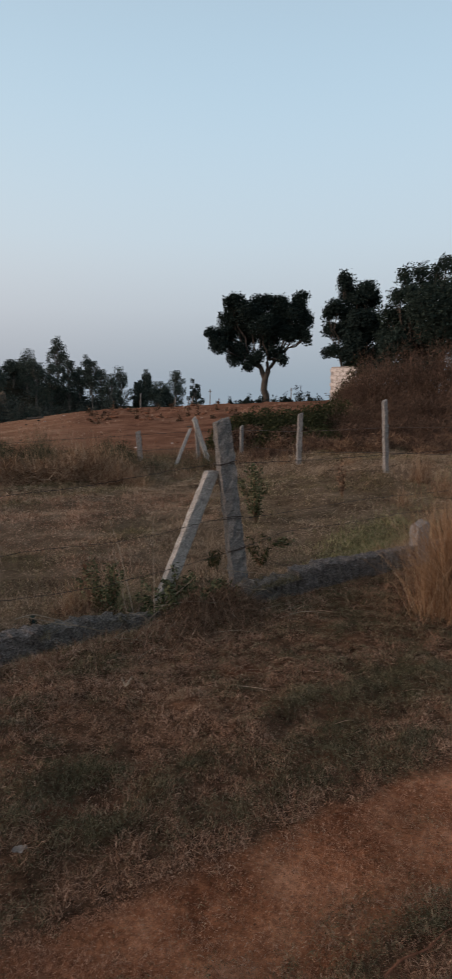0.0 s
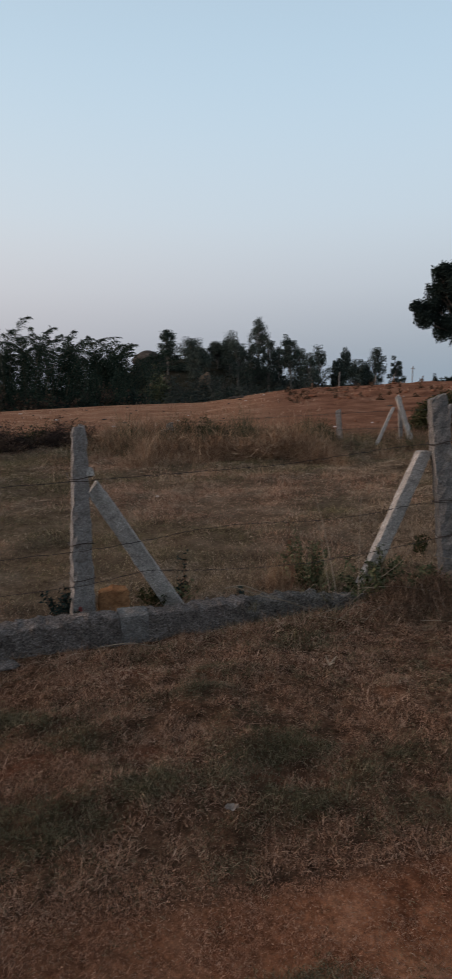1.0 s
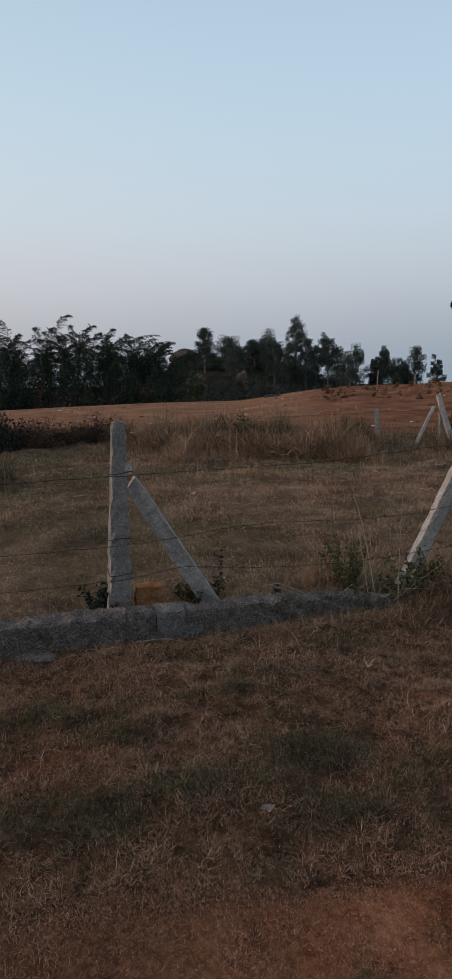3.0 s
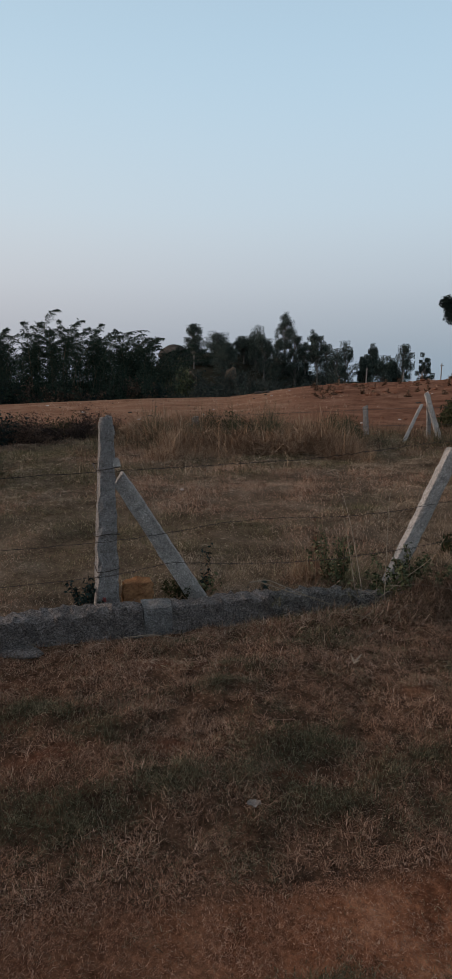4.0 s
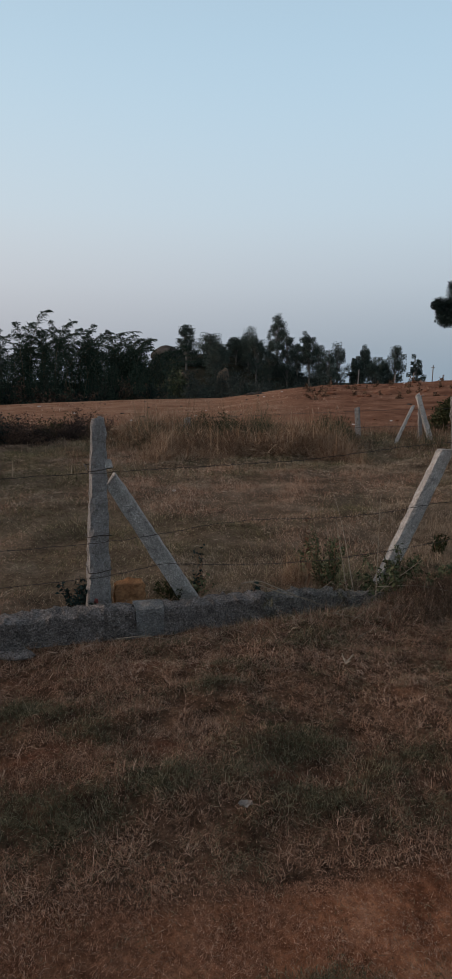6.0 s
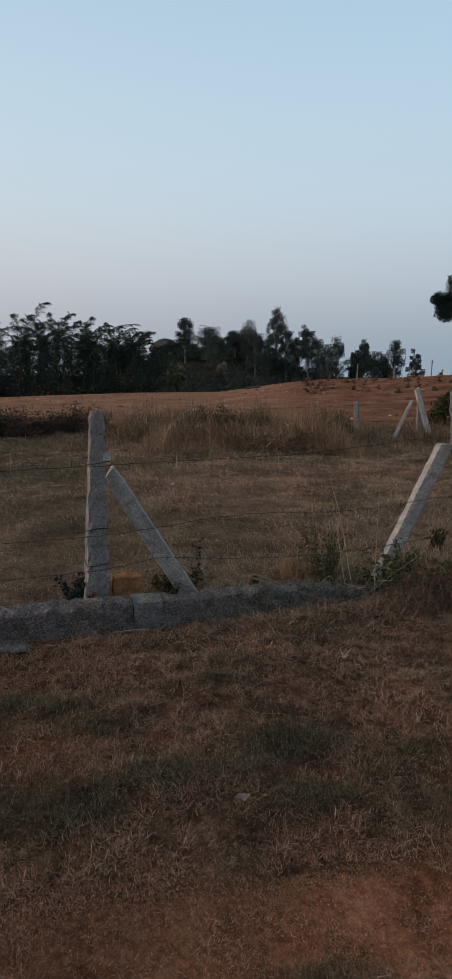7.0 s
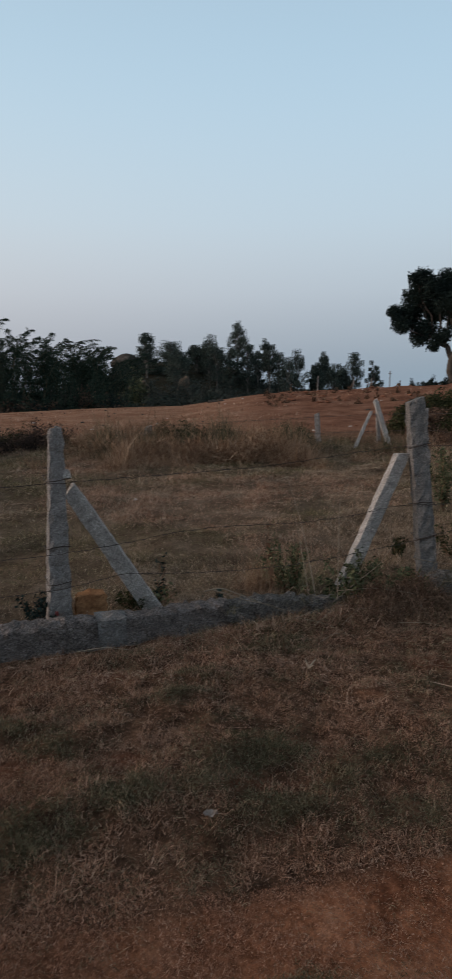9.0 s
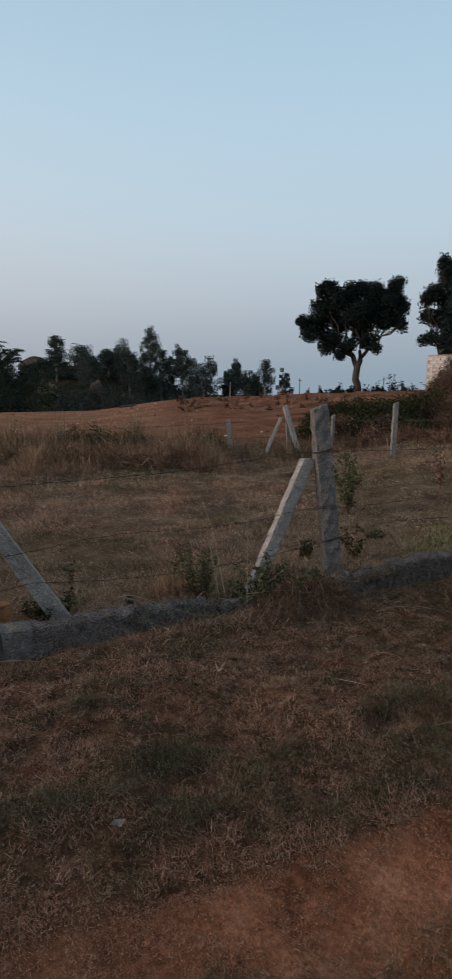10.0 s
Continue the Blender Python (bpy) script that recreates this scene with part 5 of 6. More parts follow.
x2, y2, sz2 = tufted(12000, -9.0, 8.0, -5.5, 8.5, 14, 0.05)
far = (~in_sight(x2, y2) | (np.hypot(x2, y2) < 1.25)) & (rng.uniform(0, 1, len(x2)) < smooth(9.5, 3.5, np.hypot(x2, y2)) + 0.05)
k = far & (kerb_s(x2, y2) < -0.3)
n = k.sum()
turf("green_grass", x2[k], y2[k], rng.uniform(0.025, 0.07, n), rng.uniform(0.004, 0.008, n), np.abs(rng.normal(0.9, 0.38, n)).clip(0, 1.35), rng, GREEN, "short matted dull grass beside the track")
s, kb = track_s(x, y), kerb_s(x, y)
p = fbm(x * 1.9, y * 1.9, 21, 4)
lush, bare = spots(x, y, GREEN_SPOTS), spots(x, y, RED_SPOTS)
ontrack = (np.abs(s - 0.22) < (0.24 + 0.30 * (p - 0.5)) * (0.35 + 0.65 * smooth(-1.4, -0.5, x + rng.normal(0, 0.25, len(x))))) & (lush < 0.4)
clump = smooth(0.36, 0.60, fbm(x * 13, y * 13, 27, 2))
dens = np.where(ontrack, 0.07, 1.0) * (0.28 + 0.72 * clump) * (1 - 0.5 * bare) + 0.25 * lush
keep = (kb < -0.27) & (rng.uniform(0, 1, len(x)) < dens)
x, y, s, kb, p, lush, sz = x[keep], y[keep], s[keep], kb[keep], p[keep], lush[keep], sz[keep] * (0.55 + 0.75 * clump[keep])
isgreen = 0.8 * lush + 1.6 * (p - 0.56) + 1.1 * (fbm(x * 6.5, y * 6.5, 37, 2) - 0.5) + rng.normal(0, 0.2, len(p)) + 0.26 * smooth(-0.5, 0.3, x) * smooth(0.1, -0.3, s) > 0.40
tall = sz * (1 + 0.6 * smooth(-0.9, -0.3, kb)) * np.where((s > -0.05) & (s < 0.6), 0.55, 1.0) * np.where(isgreen, 1.1 + 0.25 * lush, 1.0)
curly = rng.uniform(0, 1, len(x)) < 0.4
for g, mat, lab, nm in ((True, TURF_GREEN, "short dull green grass tufts in the verge", "green_grass"), (False, TURF_DRY, "short matted dry brown grass of the verge", "dry_grass")):
    for c in (True, False):
        k = (isgreen == g) & (curly == c)
        n = k.sum()
        turf(nm, x[k], y[k], rng.uniform(0.011, 0.040, n) * tall[k] * (1.1 if c else 0.8), rng.uniform(0.0013, 0.0028, n), np.abs(rng.normal(0.9, 0.38, n)).clip(0, 1.35), rng, mat, lab, 2 if c else 1, 0.6 if c else 0.1, height(x[k], y[k]) + rng.uniform(0.001, 0.010, n))
# trodden stubble on the track
n = 620000
az, r = np.radians(rng.uniform(-48, 27, n)), rng.uniform(1.2, 3.6, n)
x, y = r * np.sin(az), r * np.cos(az)
s = track_s(x, y)
worn = smooth(0.40, 0.66, fbm(x * 1.8, y * 1.8, 29)) * smooth(-1.2, 0.1, x)
keep = (s > -0.04 - 0.25 * smooth(-0.5, -1.2, x)) & (s < 0.95) & (kerb_s(x, y) < -0.3) & (rng.uniform(0, 1, n) < (0.72 - 0.35 * worn - 0.22 * smooth(-0.6, 0.1, x)) * (0.45 + 0.55 * smooth(-1.2, -0.2, x)) * (0.25 + 0.75 * smooth(0.4, 0.55, fbm(x * 9, y * 9, 30, 2))))
x, y = x[keep], y[keep]
n = len(x)
turf("track_stubble", x, y, rng.uniform(0.007, 0.022, n), rng.uniform(0.0011, 0.0020, n), rng.uniform(0.6, 1.3, n), rng, STUBBLE, "trodden red-brown grass stubble on the dirt track", 1, 0.0, height(x, y) + rng.uniform(0.001, 0.006, n))
# crumbs of earth on the track
n = 26000
az, r = np.radians(rng.uniform(-48, 27, n)), rng.uniform(1.2, 3.6, n)
x, y = r * np.sin(az), r * np.cos(az)
s = track_s(x, y)
keep = (s > -0.16) & (s < 0.55) & (rng.uniform(0, 1, n) < 0.25 + 0.75 * smooth(-1.2, 0.0, x))
x, y = x[keep], y[keep]
n = len(x)
g = rng.uniform(0.0012, 0.0042, (n, 1, 1)) * rng.uniform(0.6, 1.3, (n, 1, 3))
corners = np.array([[1, 0, -0.3], [-0.5, 0.87, -0.3], [-0.5, -0.87, -0.3], [0, 0, 0.8]])[None] + rng.normal(0, 0.25, (n, 4, 3))
v = corners * g + np.stack([x, y, height(x, y) + 0.001], -1)[:, None]
f = (np.arange(n)[:, None, None] * 4 + np.array([[0, 1, 3], [1, 2, 3], [2, 0, 3]])[None]).reshape(-1, 3)
tagged(piece("earth_crumbs", v.reshape(-1, 3), f, CRUMB), "loose crumbs of red earth on the dirt track", "soil", kind="stuff")
# short broken straws trodden into the track
n = 30000
az, r = np.radians(rng.uniform(-48, 27, n)), rng.uniform(1.2, 3.9, n)
x, y = r * np.sin(az), r * np.cos(az)
s = track_s(x, y)
keep = (s > -0.14) & (s < 0.60) & (rng.uniform(0, 1, n) < 0.15 + 0.85 * smooth(0.42, 0.6, fbm(x * 5, y * 5, 33, 3)))
x, y = x[keep], y[keep]
n = len(x)
straw("track_straw", x, y, rng.uniform(0, 2 * math.pi, n), rng.uniform(0.2, 1.0, n) ** 2 * 0.028, rng.uniform(0.0007, 0.0013, n), rng.uniform(0.0, 0.006, n), rng.normal(0, 1.6, n), WISP, "short pale straws trodden into the red dirt track", 2, 0.003)
# wisps of curled straw over the turf, thickest where it has dried in mats
x, y = thrown(23000, 1.3, 5.6)
s, mat_ = track_s(x, y), spots(x, y, STRAW_SPOTS)
ok = np.where((s > -0.12) & (s < 0.45), 0.16 + 0.3 * smooth(-0.5, -1.3, x), 0.30 + 0.5 * smooth(0.45, 0.62, fbm(x * 3.3, y * 3.3, 47))) * (0.35 + 1.1 * smooth(0.38, 0.6, fbm(x * 8, y * 8, 39, 2))) * (1 - 0.72 * spots(x, y, GREEN_SPOTS)) + 0.8 * mat_
keep = (kerb_s(x, y) < -0.30) & (rng.uniform(0, 1, len(x)) < ok)
x, y = x[keep], y[keep]
d = np.hypot(x, y)
for lo, hi, long, wide in ((0, 2.3, 0.032, 0.0011), (2.3, 3.1, 0.046, 0.0015), (3.1, 9, 0.070, 0.0021)):
    olive = rng.uniform(0, 1, len(x)) < 0.2 + 0.55 * smooth(-0.6, 0.3, x)
    k = (d >= lo) & (d < hi)
    wisps("straw_wisps", x[k & ~olive], y[k & ~olive], 10, 0.020, long, wide, WISP, "curled pale straw wisps on the turf of the verge", 2, long * 0.4)
    wisps("olive_wisps", x[k & olive], y[k & olive], 10, 0.020, long, wide, OLIVE_WISP, "curled olive straw wisps on the turf of the verge", 2, long * 0.4)
# dull green wisps hold the green tufts together
x, y = thrown(17000, 1.3, 5.0)
keep = (kerb_s(x, y) < -0.30) & (rng.uniform(0, 1, len(x)) < spots(x, y, GREEN_SPOTS))
wisps("green_wisps", x[keep], y[keep], 11, 0.022, 0.050, 0.0017, TURF_GREEN, "curling dull green blades in the verge's lush patches", 2, 0.042)
# long single straws that lie about
x, y = thrown(190, 1.6, 5.0)
keep = (kerb_s(x, y) < -0.32) & (track_s(x, y) < 0)
x, y = x[keep], y[keep]
n = len(x)
straw("loose_straw", x, y, rng.uniform(-0.4, 1.5, n), rng.uniform(0.3, 1.0, n) * 0.075 * np.hypot(x, y), rng.uniform(0.0009, 0.0011, n) * np.hypot(x, y) * 0.7, rng.uniform(0.004, 0.014, n), rng.normal(0, 0.35, n), WISP, "long pale straws lying on the verge", 5, 0.005)

# matted dry grass along the kerb
n = 13500
a = np.where(rng.uniform(0, 1, n) < 0.55, rng.uniform(-4.4, 3.2, n), rng.uniform(-1.9, 0.4, n))
bk = -0.27 - np.abs(rng.normal(0, 0.16, n))
x, y = 0.03 + a * FX - bk * FY, 4.80 + a * FY + bk * FX
half = rng.uniform(0, 1, n) < 0.45 + 0.3 * smooth(-0.8, 0.6, a)
for k, mat, lab in ((half, GREEN, "dull green grass against the granite kerb"), (~half, DRY, "dry grass against the granite kerb")):
    m = k.sum()
    turf("kerb_grass", x[k], y[k], rng.uniform(0.04, 0.13, m) * (0.55 + 0.45 * smooth(-2.1, -1.5, a[k]) * smooth(0.3, 0.1, a[k])), rng.uniform(0.0022, 0.0045, m), np.abs(rng.normal(0.95, 0.4, m)).clip(0, 1.4), rng, mat, lab, 2)
# a heap of dry brush and long straws against the kerb by the leaning post
n = 4200
a, bk = rng.uniform(-0.80, 0.0, n), -0.20 - np.abs(rng.normal(0, 0.20, n))
x, y = fence(a, bk)
hump = 0.15 * smooth(-0.85, -0.5, a) * smooth(0.1, -0.25, a) * np.exp(-(((bk + 0.32) / 0.20) ** 2))
turf("dry_heap", x, y, rng.uniform(0.05, 0.17, n), rng.uniform(0.0022, 0.0040, n), rng.uniform(0.4, 1.45, n), rng, LEAF_BROWN, "heap of tangled dry brown grass by the kerb", 3, 0.5, height(x, y) + hump * rng.uniform(0, 1, n))
for lo, hi, n, mat, lab in ((-0.85, 0.05, 1500, LEAF_BROWN, "tangled brown stems on the dry heap"), (-1.2, 0.4, 170, WISP, "long pale straws on the dry heap")):
    a, bk = rng.uniform(lo, hi, n), -0.22 - np.abs(rng.normal(0, 0.24, n))
    x, y = fence(a, bk)
    straw("heap_straw", x, y, rng.uniform(0, 2 * math.pi, n), rng.uniform(0.05, 0.20, n), rng.uniform(0.0016, 0.0027, n), rng.uniform(0.0, 0.05, n), rng.normal(0, 1.3, n), mat, lab, 5, (0.15 * rng.uniform(0, 1, n) * smooth(-0.85, -0.5, a) * smooth(0.1, -0.25, a) * np.exp(-(((bk + 0.32) / 0.18) ** 2)))[:, None])
# small tufts on the overgrown kerb stones
n = 5200
a, bk = rng.uniform(-1.66, 0.5, n), rng.uniform(-0.33, -0.08, n)
keep = rng.uniform(0, 1, n) < smooth(0.42, 0.6, fbm(a * 6, bk * 6, 91, 2)) + 0.35 * smooth(-0.9, -0.5, a)
a, bk = a[keep], bk[keep]
n = len(a)
x, y = fence(a, bk)
turf("kerb_top_grass", x, y, rng.uniform(0.03, 0.09, n), rng.uniform(0.002, 0.0035, n), np.abs(rng.normal(0.8, 0.4, n)).clip(0, 1.4), rng, TURF_GREEN, "thin dull grass rooted on the overgrown kerb stones", 2, 0.6, np.interp(a, [-1.6, -1.1, -0.6, -0.03, 0.0, 0.5], [0.135, 0.11, 0.08, 0.08, 0.13, 0.15]))
# straws that hang over the kerb's edges
n = 900
a = rng.uniform(-5.0, 3.0, n)
bk = np.where(rng.uniform(0, 1, n) < 0.5, rng.normal(-0.37, 0.03, n), rng.normal(-0.03, 0.04, n))
x, y = fence(a, bk)
straw("kerb_straw", x, y, FENCE_A + rng.normal(0, 0.5, n) + math.pi * rng.integers(0, 2, n), rng.uniform(0.05, 0.15, n), rng.uniform(0.0016, 0.0026, n), rng.uniform(0.0, 0.02, n), rng.normal(0, 0.6, n), WISP, "pale straws along the edges of the kerb", 4, np.where(bk > -0.2, 0.14, 0.008)[:, None])

# the plot behind the kerb
az, r = np.radians(rng.uniform(-46, 24, 56000)), rng.uniform(3.2, 17, 56000)
m = rng.integers(4, 13, len(r))
x, y, sz = np.repeat(r * np.sin(az), m), np.repeat(r * np.cos(az), m), np.repeat(rng.uniform(0.5, 1.3, len(r)), m)
x, y = x + rng.normal(0, 0.045, len(x)) * sz, y + rng.normal(0, 0.045, len(x)) * sz
kb = kerb_s(x, y)
p = fbm(x * 0.6, y * 0.6, 25)
keep = (kb > -0.04) & (rng.uniform(0, 1, len(x)) < 0.5 + 0.6 * smooth(0.35, 0.6, fbm(x * 1.1, y * 1.1, 26))) & (np.abs(np.degrees(np.arctan2(x, y)) + 11) < 34)
mat_up = smooth(0.35, 0.65, fbm(x * 2.8, y * 2.8, 28))
x, y, p, sz = x[keep], y[keep], p[keep], (sz * (0.45 + 1.0 * mat_up))[keep]
# a greener strip runs off behind the broken post
strip = np.exp(-(((x - 1.95) * 0.84 - (y - 7.3) * 0.54) / 0.25) ** 2) * smooth(0.8, 1.4, x)
isgreen = p + rng.normal(0, 0.06, len(p)) > 0.515
russet = x + 6 * (fbm(x * 0.5, y * 0.5, 44) - 0.5) + rng.normal(0, 0.4, len(p)) < -1.6
fresh = strip * rng.uniform(0.5, 1.5, len(p)) > 0.45
for k, mat, lab, nm in ((isgreen & ~fresh, GREEN, "dull green grass patches in the plot", "green_grass"), (~isgreen & ~fresh & ~russet, PLOT_DRY, "dry brown grass of the fenced plot", "dry_grass"), (~isgreen & ~fresh & russet, DRY, "russet dry grass of the fenced plot", "russet_grass"), (fresh, FRESH, "strip of fresher green grass in the plot", "green_strip")):
    n = k.sum()
    d = np.hypot(x[k], y[k])
    turf(nm, x[k], y[k], rng.uniform(0.025, 0.075, n) * sz[k] * (0.55 + d / 16), rng.uniform(0.0035, 0.0065, n) * (0.25 + d / 13), np.abs(rng.normal(0.85, 0.4, n)).clip(0, 1.35), rng, mat, lab, 1, 0.2, height(x[k], y[k]) + rng.uniform(0.0, 0.025, n) * (0.5 + d / 16))

# dry mats in the plot, combed in wisps
x, y = rng.uniform(-9, 5.5, 15000), rng.uniform(3.2, 15, 15000)
up = smooth(0.42, 0.66, fbm(x * 1.7, y * 1.7, 6, 2))
keep = (kerb_s(x, y) > 0.02) & (np.abs(np.degrees(np.arctan2(x, y)) + 11) < 32) & (rng.uniform(0, 1, len(x)) < 0.12 + 0.75 * up)
x, y = x[keep], y[keep]
d = np.hypot(x, y)
for lo, hi, long, wide in ((0, 7.0, 0.10, 0.0030), (7.0, 10, 0.13, 0.0045), (10, 20, 0.18, 0.007)):
    k = (d >= lo) & (d < hi)
    wisps("plot_wisps", x[k], y[k], 11, 0.05, long, wide, PLOT_DRY, "pale dry grass mats of the fenced plot", 2, 0.04)

cx = rng.normal(1.65, 0.42, 800)
cy = 6.85 + (cx - 1.65) * 0.9 + rng.normal(0, 0.28, 800)
m = 14
x, y = np.repeat(cx, m) + rng.normal(0, 0.05, 800 * m), np.repeat(cy, m) + rng.normal(0, 0.05, 800 * m)
keep = kerb_s(x, y) > 0.1
x, y = x[keep], y[keep]
n = len(x)
turf("green_strip", x, y, rng.uniform(0.03, 0.10, n), rng.uniform(0.005, 0.009, n), np.abs(rng.normal(0.8, 0.4, n)).clip(0, 1.3), rng, FRESH, "strip of fresher green grass in the plot")

# tall straw before the red field, in clumps, with green reeds at its back
for nm, mat, lab, n0, seed, lo, hi, r0, r1, cut in (("tall_dry_grass", TALL, "tall dry straw-coloured grass before the red field", 760, 31, 0.30, 1.0, 10.9, 15.2, 0.46), ("green_reeds", REED, "dull green reeds among the tall straw", 900, 32, 0.5, 1.05, 12.4, 15.0, 0.50)):
    az, r = rng.uniform(-36, 1, n0), rng.uniform(r0, r1, n0)
    ends = smooth(-31, -26, az) * (1 - 0.93 * smooth(-10.0, -8.0, az)) * smooth(r0 - 0.4, r0 + 1.2, r)
    cx, cy = r * np.sin(np.radians(az)), r * np.cos(np.radians(az))
    c = fbm(cx * 0.8, cy * 0.8, seed)
    if mat is REED:
        ends = ends * np.clip(sum(np.exp(-(((az - c) / 0.9) ** 2)) for c in (-27.3, -23.2, -20.0, -16.7, -10.1)), 0.06, 1)
    keep = rng.uniform(0, 1, n0) < np.clip((c - 0.25) * 2.5, 0.1, 1) * np.clip(ends, 0.03, 1)
    cx, cy, size = cx[keep], cy[keep], (0.55 + 0.7 * c[keep]) * rng.uniform(0.4, 1.2, keep.sum()) * (0.5 + 0.5 * np.clip(ends[keep], 0, 1))
    m = 140
    x, y, sz = np.repeat(cx, m), np.repeat(cy, m), np.repeat(size, m)
    n = len(x)
    x, y = x + rng.normal(0, 0.11, n), y + rng.normal(0, 0.11, n)
    turf(nm, x, y, rng.uniform(lo, hi, n) * sz * 1.08, rng.uniform(0.0035, 0.0075, n), np.abs(rng.normal(0.6, 0.36, n)), rng, mat, lab, 3, 1.4)
# thin straw over the rest of the plot's far part
n = 5000
az, r = rng.uniform(-46, 22, n), rng.uniform(9.5, 17.5, n)
x, y = r * np.sin(np.radians(az)), r * np.cos(np.radians(az))
keep = rng.uniform(0, 1, n) < smooth(0.45, 0.65, fbm(x * 0.9, y * 0.9, 35))
x, y = x[keep], y[keep]
n = len(x)
turf("thin_straw", x, y, rng.uniform(0.10, 0.38, n), rng.uniform(0.005, 0.010, n), np.abs(rng.normal(0.55, 0.4, n)), rng, TALL, "scattered thin straw stalks in the plot", 3, 1.2)

# dry grass at the field's near edge
n = 9000
az, r = rng.uniform(-10.5, 4, n), rng.uniform(12.8, 19.5, n)
x, y = r * np.sin(np.radians(az)), r * np.cos(np.radians(az))
keep = rng.uniform(0, 1, n) < smooth(0.40, 0.6, fbm(x * 0.8, y * 0.8, 38)) * smooth(19.5, 16, r) + 0.05
x, y = x[keep], y[keep]
n = len(x)
turf("edge_grass", x, y, rng.uniform(0.10, 0.36, n), rng.uniform(0.005, 0.011, n), np.abs(rng.normal(0.6, 0.4, n)), rng, LEAF_BROWN, "dry brown grass along the red field's near edge", 3, 1.2)

for az, r, n, hi in ((17.6, 9.8, 420, 0.62), (19.6, 9.2, 320, 0.55), (16.0, 8.6, 160, 0.35), (5.4, 12.6, 200, 0.4), (11.5, 11.5, 200, 0.35)):
    a, q = rng.uniform(0, 2 * math.pi, n), np.abs(rng.normal(0, 0.13, n))
    turf("straw_tuft", r * math.sin(radians(az)) + q * np.cos(a), r * math.cos(radians(az)) + q * np.sin(a), rng.uniform(0.2, 1.0, n) * hi, rng.uniform(0.003, 0.006, n), np.abs(rng.normal(0.3, 0.25, n)), rng, TALL, "pale straw tuft in the plot by the far fence", 3, 1.4)
cx, cy = np.radians(rng.uniform(-46, -40.6, 26)), rng.uniform(9.0, 10.8, 26)
m = 60
x, y = np.repeat(cy * np.sin(cx), m) + rng.normal(0, 0.06, 26 * m), np.repeat(cy * np.cos(cx), m) + rng.normal(0, 0.06, 26 * m)
mix = np.repeat(rng.uniform(0, 1, 26) < 0.35, m)
turf("reed_clump", x[mix], y[mix], rng.uniform(0.2, 0.6, mix.sum()), rng.uniform(0.005, 0.009, mix.sum()), np.abs(rng.normal(0.6, 0.35, mix.sum())), rng, TALL, "drooping pale straw at the plot's edge", 4, 1.5)
x, y = x[~mix], y[~mix]
turf("reed_clump", x, y, rng.uniform(0.2, 0.62, len(x)), rng.uniform(0.005, 0.010, len(x)), np.abs(rng.normal(0.5, 0.35, len(x))), rng, REED, "arching dull green reeds at the plot's edge", 4, 1.5)
# sparse dry tufts on the red field
x, y, sz = tufted(900, -30, 4, 17, 44, 16, 0.06)
az = np.degrees(np.arctan2(x, y))
keep = (np.abs(az + 19) < 26) & (np.hypot(x, y) > 17) & (np.hypot(x, y) < 44) & (fbm(x * 0.25, y * 0.25, 41) > 0.47)
x, y = x[keep], y[keep]
n = len(x)
turf("field_tufts", x, y, rng.uniform(0.06, 0.2, n), rng.uniform(0.01, 0.02, n), np.abs(rng.normal(0.4, 0.3, n)), rng, DRY, "sparse dry grass tufts on the red field", 2)

# straw clump by the broken post
n = 7000
a, q = rng.uniform(0, 2 * math.pi, n), np.abs(rng.normal(0, 0.17, n))
turf("straw_clump", 1.77 + q * np.cos(a), 4.42 + 0.8 * q * np.sin(a), rng.uniform(0.25, 1.05, n), rng.uniform(0.0018, 0.0034, n), np.abs(rng.normal(0.14, 0.18, n)), rng, ORANGE_STRAW, "tall orange-brown straw clump by the broken post", 3, 1.9)


# ---- weeds and small things ----
def stalk(points, radius, label, material=STRAW, name="straw_stalk", group="straw stalks"):
    """A single bent stem."""
    p = np.asarray(points, float)
    t = np.linspace(0, len(p) - 1, 6 * (len(p) - 1) + 1)
    line = np.stack([np.interp(t, range(len(p)), p[:, k]) for k in range(3)], -1)
    for _ in range(3):
        line[1:-1] = 0.5 * line[1:-1] + 0.25 * (line[:-2] + line[2:])
    v, f = tube(line - p[0], np.linspace(radius, radius * 0.35, len(line)), 5)
    ob = piece(name, v, f, material)
    ob.location = p[0]
    return tagged(ob, label, "straw", group)


